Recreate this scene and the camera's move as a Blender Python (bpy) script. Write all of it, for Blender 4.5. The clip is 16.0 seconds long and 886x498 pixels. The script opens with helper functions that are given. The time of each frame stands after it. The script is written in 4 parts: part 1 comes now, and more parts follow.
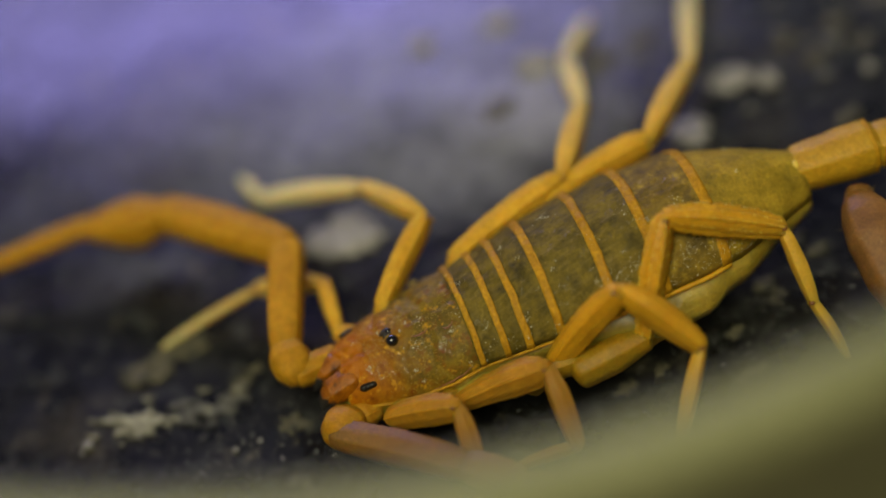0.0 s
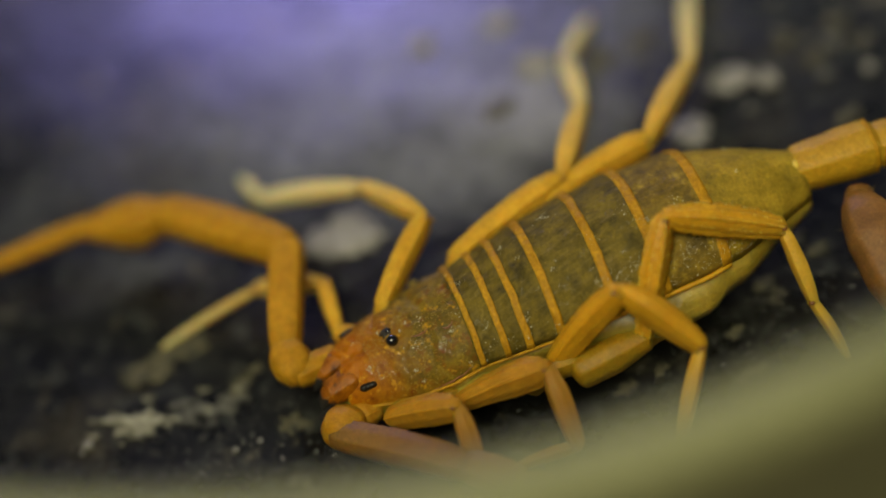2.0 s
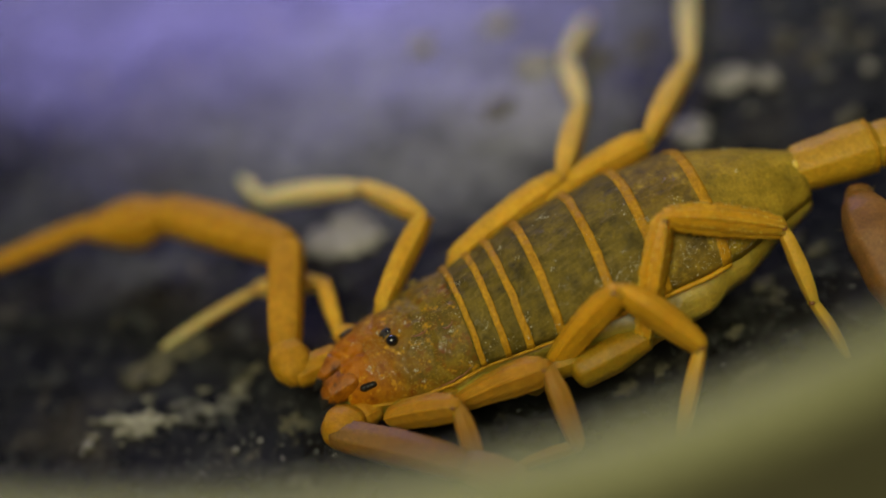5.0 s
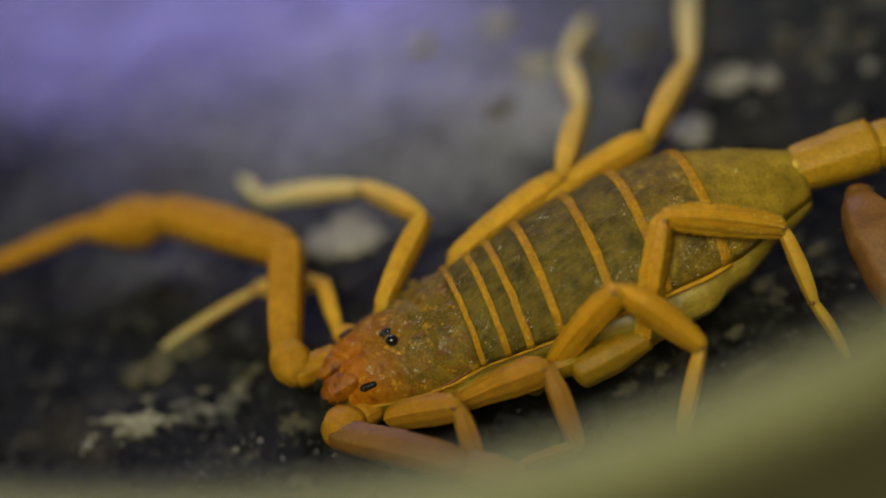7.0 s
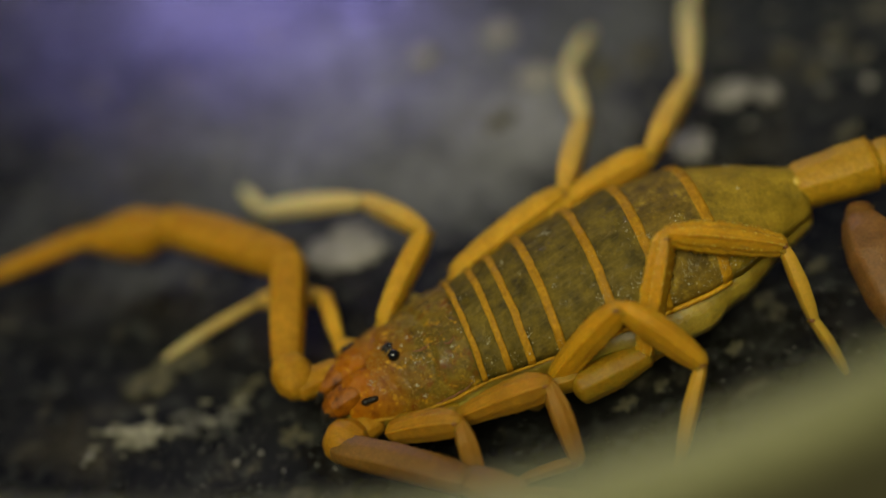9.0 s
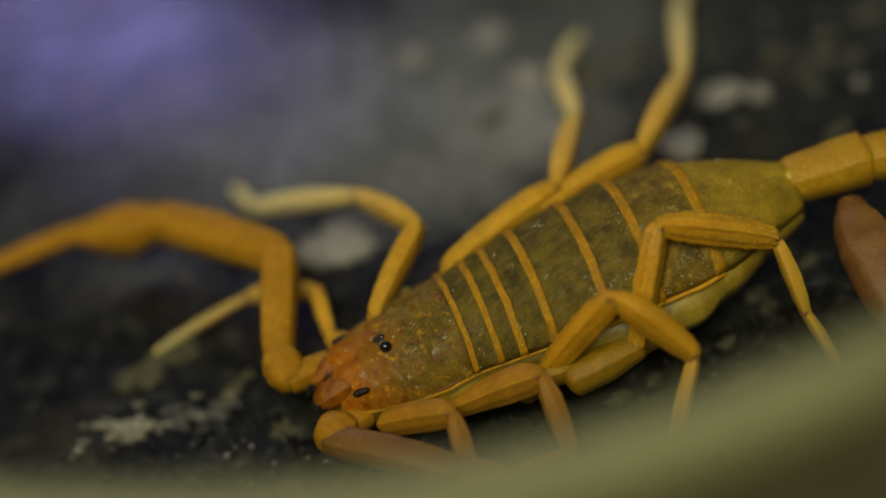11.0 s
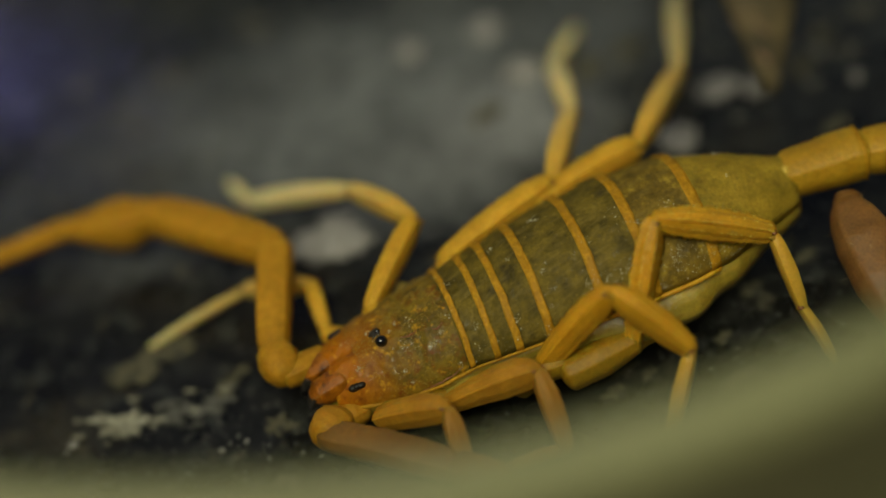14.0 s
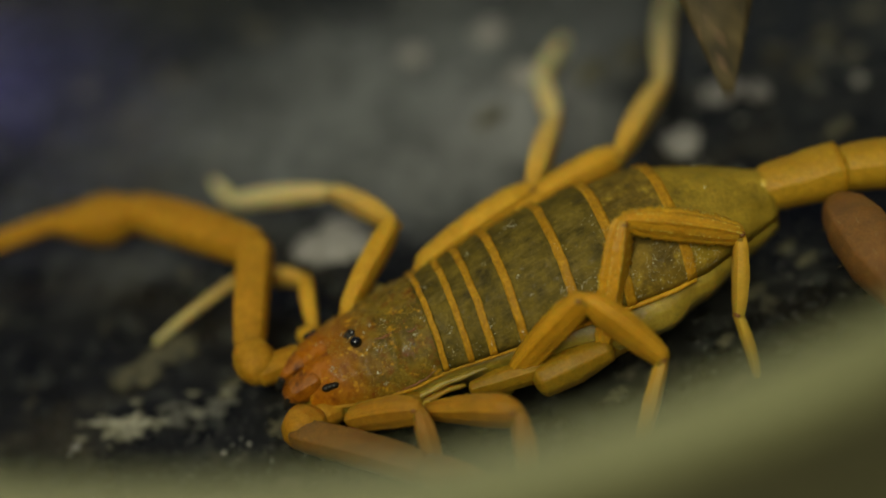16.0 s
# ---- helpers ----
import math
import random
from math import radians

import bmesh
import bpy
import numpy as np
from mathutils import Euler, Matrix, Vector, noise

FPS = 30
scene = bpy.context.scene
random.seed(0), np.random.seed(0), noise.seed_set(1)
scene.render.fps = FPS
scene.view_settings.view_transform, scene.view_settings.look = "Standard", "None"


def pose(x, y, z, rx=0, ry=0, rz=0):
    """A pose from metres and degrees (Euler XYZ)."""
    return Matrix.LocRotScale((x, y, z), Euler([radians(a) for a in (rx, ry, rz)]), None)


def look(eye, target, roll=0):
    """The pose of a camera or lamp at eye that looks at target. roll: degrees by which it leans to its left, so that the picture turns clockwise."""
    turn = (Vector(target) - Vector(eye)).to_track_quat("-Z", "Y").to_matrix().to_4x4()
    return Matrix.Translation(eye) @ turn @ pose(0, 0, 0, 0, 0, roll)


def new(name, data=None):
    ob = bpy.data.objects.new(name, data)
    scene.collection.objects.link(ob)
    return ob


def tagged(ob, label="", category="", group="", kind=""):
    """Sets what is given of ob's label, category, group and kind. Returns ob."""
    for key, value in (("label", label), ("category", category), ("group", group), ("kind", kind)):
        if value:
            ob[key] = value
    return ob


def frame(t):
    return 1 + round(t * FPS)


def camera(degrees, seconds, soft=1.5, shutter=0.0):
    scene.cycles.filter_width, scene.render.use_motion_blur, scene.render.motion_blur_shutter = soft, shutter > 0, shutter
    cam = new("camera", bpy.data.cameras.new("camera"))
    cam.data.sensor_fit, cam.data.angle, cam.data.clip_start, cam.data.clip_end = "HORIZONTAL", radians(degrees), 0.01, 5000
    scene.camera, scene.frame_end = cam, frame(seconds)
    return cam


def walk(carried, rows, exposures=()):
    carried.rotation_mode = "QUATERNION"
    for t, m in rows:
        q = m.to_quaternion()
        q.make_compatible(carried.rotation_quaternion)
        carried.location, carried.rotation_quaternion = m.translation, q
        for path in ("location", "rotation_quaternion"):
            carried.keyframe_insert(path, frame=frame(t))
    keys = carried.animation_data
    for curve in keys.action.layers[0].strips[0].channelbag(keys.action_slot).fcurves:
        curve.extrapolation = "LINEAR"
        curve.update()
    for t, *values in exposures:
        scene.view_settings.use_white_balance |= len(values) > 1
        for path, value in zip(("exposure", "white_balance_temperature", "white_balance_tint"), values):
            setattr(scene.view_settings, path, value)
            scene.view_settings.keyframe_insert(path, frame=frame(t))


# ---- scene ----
MM = 0.001

# The camera: a macro lens held over the near rim of the dish.
cam = camera(24.0, 16.0, soft=1.8, shutter=0.7)
cam.data.dof.use_dof = True
cam.data.dof.focus_distance = 0.1001
cam.data.dof.aperture_fstop = 9.6


def eye_row(t, eye, target, roll):
    return (t, look([v * MM for v in eye], [v * MM for v in target], roll))


walk(cam, [
    eye_row(0.0, (0.0, -70.7, 84.3), (0, 0, 0), -14.0),
    eye_row(7.3, (0.0, -70.7, 84.3), (0, 0, 0), -14.0),
    eye_row(7.5, (-0.15, -68.87, 86.05), (0.17, 0.48, 0.67), -13.55),
    eye_row(7.6, (-0.43, -67.51, 87.22), (0.34, 0.72, 0.94), -13.0),
    eye_row(7.8, (-0.43, -67.9, 86.9), (0.25, 0.5, 0.8), -13.0),
    eye_row(8.0, (-0.42, -69.13, 85.93), (0.11, 0.13, 0.48), -13.1),
    eye_row(8.5, (-0.27, -70.32, 84.59), (0.34, -0.02, 0.0), -13.4),
    eye_row(8.7, (-0.21, -69.76, 85.64), (0.09, 0.24, 0.79), -13.48),
    eye_row(10.8, (-1.75, -71.4, 83.5), (0.6, 0.3, 0.1), -11.9),
    eye_row(11.0, (-1.65, -71.64, 83.74), (0.51, 0.14, 0.42), -12.05),
    eye_row(11.5, (-1.5, -71.74, 83.58), (0.63, 0.0, 0.22), -12.17),
    eye_row(12.0, (-1.6, -71.68, 83.4), (0.66, 0.06, 0.03), -12.0),
    eye_row(12.5, (-1.64, -71.6, 83.44), (0.67, 0.06, 0.01), -11.98),
    eye_row(15.2, (-1.64, -71.6, 83.44), (0.67, 0.06, 0.01), -11.98),
    eye_row(15.5, (-1.41, -71.65, 83.37), (0.60, 0.16, 0.06), -12.17),
    eye_row(16.0, (-1.32, -71.87, 83.19), (0.56, 0.22, 0.11), -12.23),
], [
    (0.0, 0.14, 6500, 10), (0.5, 0.38, 6500, 10), (1.0, 0.3, 6500, 10), (1.5, 0.22, 6500, 10), (3.2, 0.2, 6500, 10), (3.4, -0.03, 6500, 10),
    (3.8, -0.03, 6500, 10), (4.1, 0.1, 6500, 10), (6.3, -0.03, 6500, 10), (7.2, 0.03, 6500, 10), (7.5, 0.15, 6500, 10), (8.0, 0.08, 6500, 10),
    (8.4, -0.05, 6500, 10), (8.7, -0.05, 6500, 10), (10.8, -0.16, 6500, 10), (11.1, -0.18, 6500, 10), (11.5, -0.08, 6500, 10), (12.0, 0.0, 6500, 10), (12.8, 0.03, 6500, 10),
    (13.0, 0.0, 6150, 10), (15.2, 0.0, 6150, 10), (15.5, -0.28, 6150, 10), (15.8, -0.24, 6150, 10), (16.0, -0.1, 6150, 10)])

# ---- light ----
SUN_ELEVATION, SUN_TURN = 62.0, 200.0
world = bpy.data.worlds.new("world")
scene.world = world
world.use_nodes = True
wn = world.node_tree.nodes
sky = wn.new("ShaderNodeTexSky")
sky.sky_type, sky.sun_disc = "NISHITA", False
sky.sun_elevation, sky.sun_rotation = radians(SUN_ELEVATION), radians(SUN_TURN)
sky.dust_density, sky.air_density, sky.ozone_density = 7.0, 0.6, 0.0
wn["Background"].inputs["Strength"].default_value = 0.040
world.node_tree.links.new(sky.outputs["Color"], wn["Background"].inputs["Color"])

sun = new("sun", bpy.data.lights.new("sun", "SUN"))
sun.data.energy, sun.data.angle, sun.data.color = 1.75, radians(32), (0.98, 1.0, 0.64)
sun.rotation_euler = (radians(90 - SUN_ELEVATION), 0, radians(180 - SUN_TURN))

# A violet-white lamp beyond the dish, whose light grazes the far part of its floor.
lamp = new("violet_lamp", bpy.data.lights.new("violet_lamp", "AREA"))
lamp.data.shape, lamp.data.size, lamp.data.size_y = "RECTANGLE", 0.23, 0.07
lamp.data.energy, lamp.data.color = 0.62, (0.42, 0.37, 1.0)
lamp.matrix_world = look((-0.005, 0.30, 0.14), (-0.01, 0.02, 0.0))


# ---- materials ----
def material(name, low, high, size, rough=(0.4, 0.6), bump=0.3, grain=0.15, sss=0.0, stain=None, stain_size=4.0,
             spec=0.5, coat=0.0, stain_at=(0.55, 0.68), distort=0.0, coat_rough=0.12, glint=0.0):
    """size and grain: the width of patches and of the fine relief, in millimetres."""
    m = bpy.data.materials.new(name)
    m.use_nodes = True
    nt = m.node_tree
    n, link = nt.nodes, nt.links.new
    b = n["Principled BSDF"]
    co = n.new("ShaderNodeTexCoord")

    def noise_tex(width, detail, rough_=0.6):
        t = n.new("ShaderNodeTexNoise")
        t.inputs["Scale"].default_value = 1000.0 / width
        t.inputs["Detail"].default_value = detail
        t.inputs["Roughness"].default_value = rough_
        t.inputs["Distortion"].default_value = distort
        link(co.outputs["Object"], t.inputs["Vector"])
        return t

    def ramp(src, a, ca, z, cz):
        r = n.new("ShaderNodeValToRGB")
        r.color_ramp.elements[0].position, r.color_ramp.elements[1].position = a, z
        r.color_ramp.elements[0].color, r.color_ramp.elements[1].color = (*ca, 1), (*cz, 1)
        link(src, r.inputs["Fac"])
        return r

    big = noise_tex(size, 5)
    fine = noise_tex(grain, 4)
    colour = ramp(big.outputs["Fac"], 0.35, low, 0.65, high).outputs["Color"]
    mix = n.new("ShaderNodeMix")
    mix.data_type, mix.blend_type = "RGBA", "MULTIPLY"
    mix.inputs["Factor"].default_value = 0.45
    speck = ramp(fine.outputs["Fac"], 0.3, (0.45, 0.45, 0.45), 0.7, (1.25, 1.25, 1.25))
    link(colour, mix.inputs["A"])
    link(speck.outputs["Color"], mix.inputs["B"])
    colour = mix.outputs["Result"]
    if stain:
        st = noise_tex(stain_size, 8, 0.7)
        mask = ramp(st.outputs["Fac"], stain_at[0], (0, 0, 0), stain_at[1], (1, 1, 1))
        ms = n.new("ShaderNodeMix")
        ms.data_type = "RGBA"
        link(mask.outputs["Color"], ms.inputs["Factor"])
        link(colour, ms.inputs["A"])
        ms.inputs["B"].default_value = (*stain, 1)
        colour = ms.outputs["Result"]
    link(colour, b.inputs["Base Color"])
    rr = n.new("ShaderNodeMapRange")
    rr.inputs["From Min"].default_value, rr.inputs["From Max"].default_value = 0.3, 0.7
    rr.inputs["To Min"].default_value, rr.inputs["To Max"].default_value = rough
    link(big.outputs["Fac"], rr.inputs["Value"])
    link(rr.outputs["Result"], b.inputs["Roughness"])
    bp = n.new("ShaderNodeBump")
    bp.inputs["Strength"].default_value, bp.inputs["Distance"].default_value = bump, grain * MM * 0.6
    link(fine.outputs["Fac"], bp.inputs["Height"])
    link(bp.outputs["Normal"], b.inputs["Normal"])
    link(bp.outputs["Normal"], b.inputs["Coat Normal"])
    b.inputs["Specular IOR Level"].default_value = spec
    b.inputs["Coat Weight"].default_value = coat
    b.inputs["Coat Roughness"].default_value = coat_rough
    if glint:
        shiny = noise_tex(0.42, 3)
        gr = n.new("ShaderNodeMapRange")
        gr.inputs["From Min"].default_value, gr.inputs["From Max"].default_value = 0.58, 0.66
        gr.inputs["To Min"].default_value, gr.inputs["To Max"].default_value = coat, glint
        link(shiny.outputs["Fac"], gr.inputs["Value"])
        link(gr.outputs["Result"], b.inputs["Coat Weight"])
    if sss:
        b.inputs["Subsurface Weight"].default_value = sss
        b.inputs["Subsurface Radius"].default_value = (1.0, 0.5, 0.15)
        b.inputs["Subsurface Scale"].default_value = 0.8 * MM
    return m


def layer(m, tint, size, low, high, detail=6.0, seed=0.0):
    """Another kind of dirt over m, in patches of the given size in millimetres."""
    nt = m.node_tree
    n, link = nt.nodes, nt.links.new
    b = n["Principled BSDF"]
    co, mp, tex, rng, mix = (n.new("ShaderNode" + k) for k in ("TexCoord", "Mapping", "TexNoise", "MapRange", "Mix"))
    mp.inputs["Location"].default_value = (seed, seed * 0.7, 0)
    link(co.outputs["Object"], mp.inputs["Vector"])
    link(mp.outputs["Vector"], tex.inputs["Vector"])
    tex.inputs["Scale"].default_value, tex.inputs["Detail"].default_value = 1000.0 / size, detail
    tex.inputs["Roughness"].default_value = 0.65
    rng.inputs["From Min"].default_value, rng.inputs["From Max"].default_value = low, high
    link(tex.outputs["Fac"], rng.inputs["Value"])
    mix.data_type = "RGBA"
    link(rng.outputs["Result"], mix.inputs["Factor"])
    link(b.inputs["Base Color"].links[0].from_socket, mix.inputs["A"])
    mix.inputs["B"].default_value = (*tint, 1)
    link(mix.outputs["Result"], b.inputs["Base Color"])


LEG = material("yellow_cuticle", (0.50, 0.235, 0.007), (0.67, 0.330, 0.012), 1.5, (0.38, 0.52), 0.40, 0.16, spec=0.25, sss=0.45, coat=0.02, coat_rough=0.25, glint=0.35)
# The haze over the far-side legs is put into this paler yellow.
HAZED = material("hazed_yellow_cuticle", (0.52, 0.275, 0.018), (0.66, 0.36, 0.028), 1.5, (0.5, 0.65), 0.40, 0.20, spec=0.10, sss=0.5)
ORANGE = material("brown_orange_cuticle", (0.40, 0.185, 0.011), (0.54, 0.255, 0.017), 1.5, (0.36, 0.52), 0.4, 0.16, sss=0.5, spec=0.12, stain=(0.30, 0.140, 0.012), stain_size=1.3, stain_at=(0.48, 0.72))
PALP = material("orange_cuticle", (0.38, 0.178, 0.008), (0.47, 0.232, 0.014), 1.8, (0.5, 0.65), 0.12, 0.5, spec=0.10, sss=0.5)
TAIL = material("olive_yellow_tail", (0.42, 0.222, 0.008), (0.50, 0.275, 0.012), 1.6, (0.36, 0.52), 0.5, 0.22, sss=0.4, spec=0.3, coat=0.02, coat_rough=0.2, glint=0.2)
BELLY = material("olive_pleura", (0.23, 0.155, 0.014), (0.40, 0.275, 0.028), 1.5, (0.3, 0.45), 0.4, 0.3, sss=0.5, coat=0.05, glint=0.6,
                 stain=(0.33, 0.235, 0.026), stain_size=1.2, stain_at=(0.56, 0.75))
COXA = material("translucent_amber_cuticle", (0.25, 0.138, 0.006), (0.39, 0.210, 0.010), 1.3, (0.38, 0.5), 0.4, 0.18, sss=0.5, coat=0.0, glint=0.4, spec=0.25,
                stain=(0.21, 0.145, 0.010), stain_size=1.6, stain_at=(0.50, 0.70))
TERGITE = material("grey_olive_tergite", (0.068, 0.049, 0.006), (0.175, 0.120, 0.014), 0.9, (0.45, 0.62), 0.8, 0.16, coat=0.0, glint=0.5, spec=0.12,
                   stain=(0.27, 0.185, 0.035), stain_size=0.38, stain_at=(0.58, 0.80))
layer(TERGITE, (0.034, 0.026, 0.009), 1.5, 0.56, 0.74, 4.0, seed=0.5)
HIND = material("yellow_olive_tergite", (0.24, 0.158, 0.013), (0.40, 0.260, 0.022), 1.2, (0.42, 0.6), 0.6, 0.20, coat=0.0, glint=0.4, spec=0.15,
                sss=0.25, stain=(0.10, 0.07, 0.012), stain_size=1.4, stain_at=(0.55, 0.8))
MIDDLE = material("olive_yellow_tergite", (0.10, 0.063, 0.008), (0.27, 0.168, 0.018), 1.2, (0.45, 0.62), 0.7, 0.20, coat=0.0, glint=0.5, spec=0.12,
                  stain=(0.42, 0.29, 0.03), stain_size=0.6, stain_at=(0.56, 0.76))
layer(MIDDLE, (0.045, 0.034, 0.011), 1.6, 0.55, 0.74, 4.0, seed=0.8)
CARAPACE = material("mottled_carapace", (0.110, 0.070, 0.007), (0.225, 0.140, 0.012), 0.9, (0.36, 0.50), 0.4, 0.14, coat=0.0, glint=0.6, spec=0.11,
                    sss=0.35, stain=(0.40, 0.25, 0.022), stain_size=0.34, stain_at=(0.54, 0.76))
layer(CARAPACE, (0.080, 0.052, 0.008), 2.2, 0.50, 0.72, 4.0, seed=0.42)
layer(CARAPACE, (0.030, 0.022, 0.006), 0.7, 0.60, 0.72, 4.0, seed=0.66)


def fade(m, tint):
    """Lets the colour of m run into tint towards the ends of the limbs, by each mesh's own tone."""
    nt = m.node_tree
    n, link = nt.nodes, nt.links.new
    b = n["Principled BSDF"]
    tone, mix = n.new("ShaderNodeAttribute"), n.new("ShaderNodeMix")
    tone.attribute_name = "tone"
    mix.data_type = "RGBA"
    link(tone.outputs["Fac"], mix.inputs["Factor"])
    link(b.inputs["Base Color"].links[0].from_socket, mix.inputs["A"])
    mix.inputs["B"].default_value = (*tint, 1)
    link(mix.outputs["Result"], b.inputs["Base Color"])


fade(LEG, (0.50, 0.33, 0.045))
# Pale ends of the far legs, whitened further for the haze over them.
fade(HAZED, (0.72, 0.62, 0.30))
# The near front legs get darker towards their ends.
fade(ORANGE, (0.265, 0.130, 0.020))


def streak(m, tint, share, turn=6, along=2.0, across=0.19):
    """Fine streaks over m, turned by that many degrees from x; along and across: their length and width in millimetres."""
    nt = m.node_tree
    n, link = nt.nodes, nt.links.new
    b = n["Principled BSDF"]
    co, mp, tex, rng, mix = (n.new("ShaderNode" + k) for k in ("TexCoord", "Mapping", "TexNoise", "MapRange", "Mix"))
    mp.vector_type = "TEXTURE"
    mp.inputs["Scale"].default_value = (along * MM, across * MM, 0.4 * MM)
    mp.inputs["Rotation"].default_value = (0, 0, radians(turn))
    link(co.outputs["Object"], mp.inputs["Vector"])
    link(mp.outputs["Vector"], tex.inputs["Vector"])
    tex.inputs["Scale"].default_value, tex.inputs["Detail"].default_value, tex.inputs["Distortion"].default_value = 1.0, 5.0, 0.6
    rng.inputs["From Min"].default_value, rng.inputs["From Max"].default_value = 0.48, 0.70
    rng.inputs["To Max"].default_value = share
    link(tex.outputs["Fac"], rng.inputs["Value"])
    mix.data_type = "RGBA"
    link(rng.outputs["Result"], mix.inputs["Factor"])
    link(b.inputs["Base Color"].links[0].from_socket, mix.inputs["A"])
    mix.inputs["B"].default_value = (*tint, 1)
    link(mix.outputs["Result"], b.inputs["Base Color"])


for plate_mat in (TERGITE, MIDDLE):
    streak(plate_mat, (0.22, 0.16, 0.045), 0.3)


def blush(m, tint, x0, x1):
    """Lets the colour of m run into tint along x, from x0 to x1 in millimetres, with an uneven border."""
    nt = m.node_tree
    n, link = nt.nodes, nt.links.new
    b = n["Principled BSDF"]
    old = b.inputs["Base Color"].links[0].from_socket
    co = n.new("ShaderNodeTexCoord")
    sep = n.new("ShaderNodeSeparateXYZ")
    link(co.outputs["Object"], sep.inputs["Vector"])
    tex = n.new("ShaderNodeTexNoise")
    tex.inputs["Scale"].default_value, tex.inputs["Detail"].default_value = 700.0, 5.0
    link(co.outputs["Object"], tex.inputs["Vector"])
    add = n.new("ShaderNodeMath")
    add.operation = "MULTIPLY_ADD"
    add.inputs[1].default_value = 3.5 * MM
    link(tex.outputs["Fac"], add.inputs[0])
    link(sep.outputs["X"], add.inputs[2])
    rng = n.new("ShaderNodeMapRange")
    rng.inputs["From Min"].default_value, rng.inputs["From Max"].default_value = (x0 + 1.75) * MM, (x1 + 1.75) * MM
    link(add.outputs["Value"], rng.inputs["Value"])
    mix = n.new("ShaderNodeMix")
    mix.data_type = "RGBA"
    mix.inputs["A"].default_value = (*tint, 1)
    link(rng.outputs["Result"], mix.inputs["Factor"])
    link(old, mix.inputs["B"])
    link(mix.outputs["Result"], b.inputs["Base Color"])


blush(CARAPACE, (0.36, 0.112, 0.001), -11.4, -8.0)
layer(CARAPACE, (0.16, 0.04, 0.003), 0.6, 0.52, 0.74, 4.0, seed=0.21)
layer(CARAPACE, (0.60, 0.30, 0.012), 0.45, 0.58, 0.74, 3.0, seed=0.91)
FACE = material("red_brown_mouth", (0.18, 0.050, 0.002), (0.40, 0.130, 0.003), 0.6, (0.28, 0.45), 0.5, 0.12, sss=0.15, glint=0.4, spec=0.3,
                stain=(0.02, 0.006, 0.003), stain_size=0.9, stain_at=(0.54, 0.68))
BEAD = material("pale_granules", (0.62, 0.40, 0.03), (0.75, 0.55, 0.09), 0.6, (0.25, 0.4), 0.2, 0.1)
BAND = material("orange_band", (0.38, 0.180, 0.005), (0.50, 0.250, 0.009), 0.8, (0.45, 0.6), 0.6, 0.2, sss=0.2, spec=0.15, stain=(0.34, 0.17, 0.012), stain_size=0.7, stain_at=(0.5, 0.7))
RED = material("red_brown_cuticle", (0.17, 0.078, 0.018), (0.25, 0.115, 0.027), 1.5, (0.36, 0.55), 0.35, 0.15, sss=0.45, spec=0.35)
# Near pincer arm only: darker and browner than the far arm's PALP.
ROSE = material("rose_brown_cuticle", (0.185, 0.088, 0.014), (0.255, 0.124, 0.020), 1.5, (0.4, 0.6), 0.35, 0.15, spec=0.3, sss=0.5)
HAIR = material("amber_bristle", (0.30, 0.20, 0.06), (0.40, 0.28, 0.10), 0.5, (0.3, 0.4), 0.0, 0.1)
OCELLI = material("dull_black_eye", (0.006, 0.005, 0.004), (0.02, 0.014, 0.008), 0.3, (0.35, 0.5), 0.4, 0.1, spec=0.3)
GOLD = material("golden_granules", (0.22, 0.140, 0.011), (0.38, 0.245, 0.026), 0.5, (0.25, 0.4), 0.2, 0.1)
# Colour of the specks that imitate glints on the back.
GLINTS = material("pale_glints", (0.55, 0.50, 0.30), (0.85, 0.80, 0.60), 0.3, (0.15, 0.3), 0.1, 0.1)
CONDYLE = material("brown_condyle", (0.16, 0.05, 0.01), (0.24, 0.08, 0.015), 0.4, (0.3, 0.45), 0.2, 0.1)
EYE = material("black_eye", (0.004, 0.004, 0.004), (0.008, 0.008, 0.008), 1.0, (0.06, 0.1), 0.0, 0.1, coat=0.5)
SOOT = material("black_pigment", (0.008, 0.008, 0.007), (0.03, 0.02, 0.01), 0.5, (0.6, 0.8), 0.5, 0.1)
FLOOR = material("dark_dish_floor", (0.004, 0.004, 0.0038), (0.013, 0.0128, 0.0115), 4.0, (0.20, 0.36), 0.10, 0.30, coat=0.04, coat_rough=0.18,
                 stain=(0.032, 0.031, 0.026), stain_size=5.5, stain_at=(0.50, 0.80), spec=0.30)


FLOOR.node_tree.nodes["Principled BSDF"].inputs["IOR"].default_value = 1.55
FLOOR.node_tree.nodes["Principled BSDF"].inputs["Coat IOR"].default_value = 1.75
layer(FLOOR, (0.034, 0.035, 0.030), 1.3, 0.53, 0.64, seed=0.52)
layer(FLOOR, (0.13, 0.115, 0.075), 2.6, 0.60, 0.72, seed=0.31)
layer(FLOOR, (0.22, 0.205, 0.17), 0.5, 0.67, 0.75, 3.0, seed=0.77)
layer(FLOOR, (0.05, 0.042, 0.024), 8.0, 0.55, 0.75, seed=0.13)


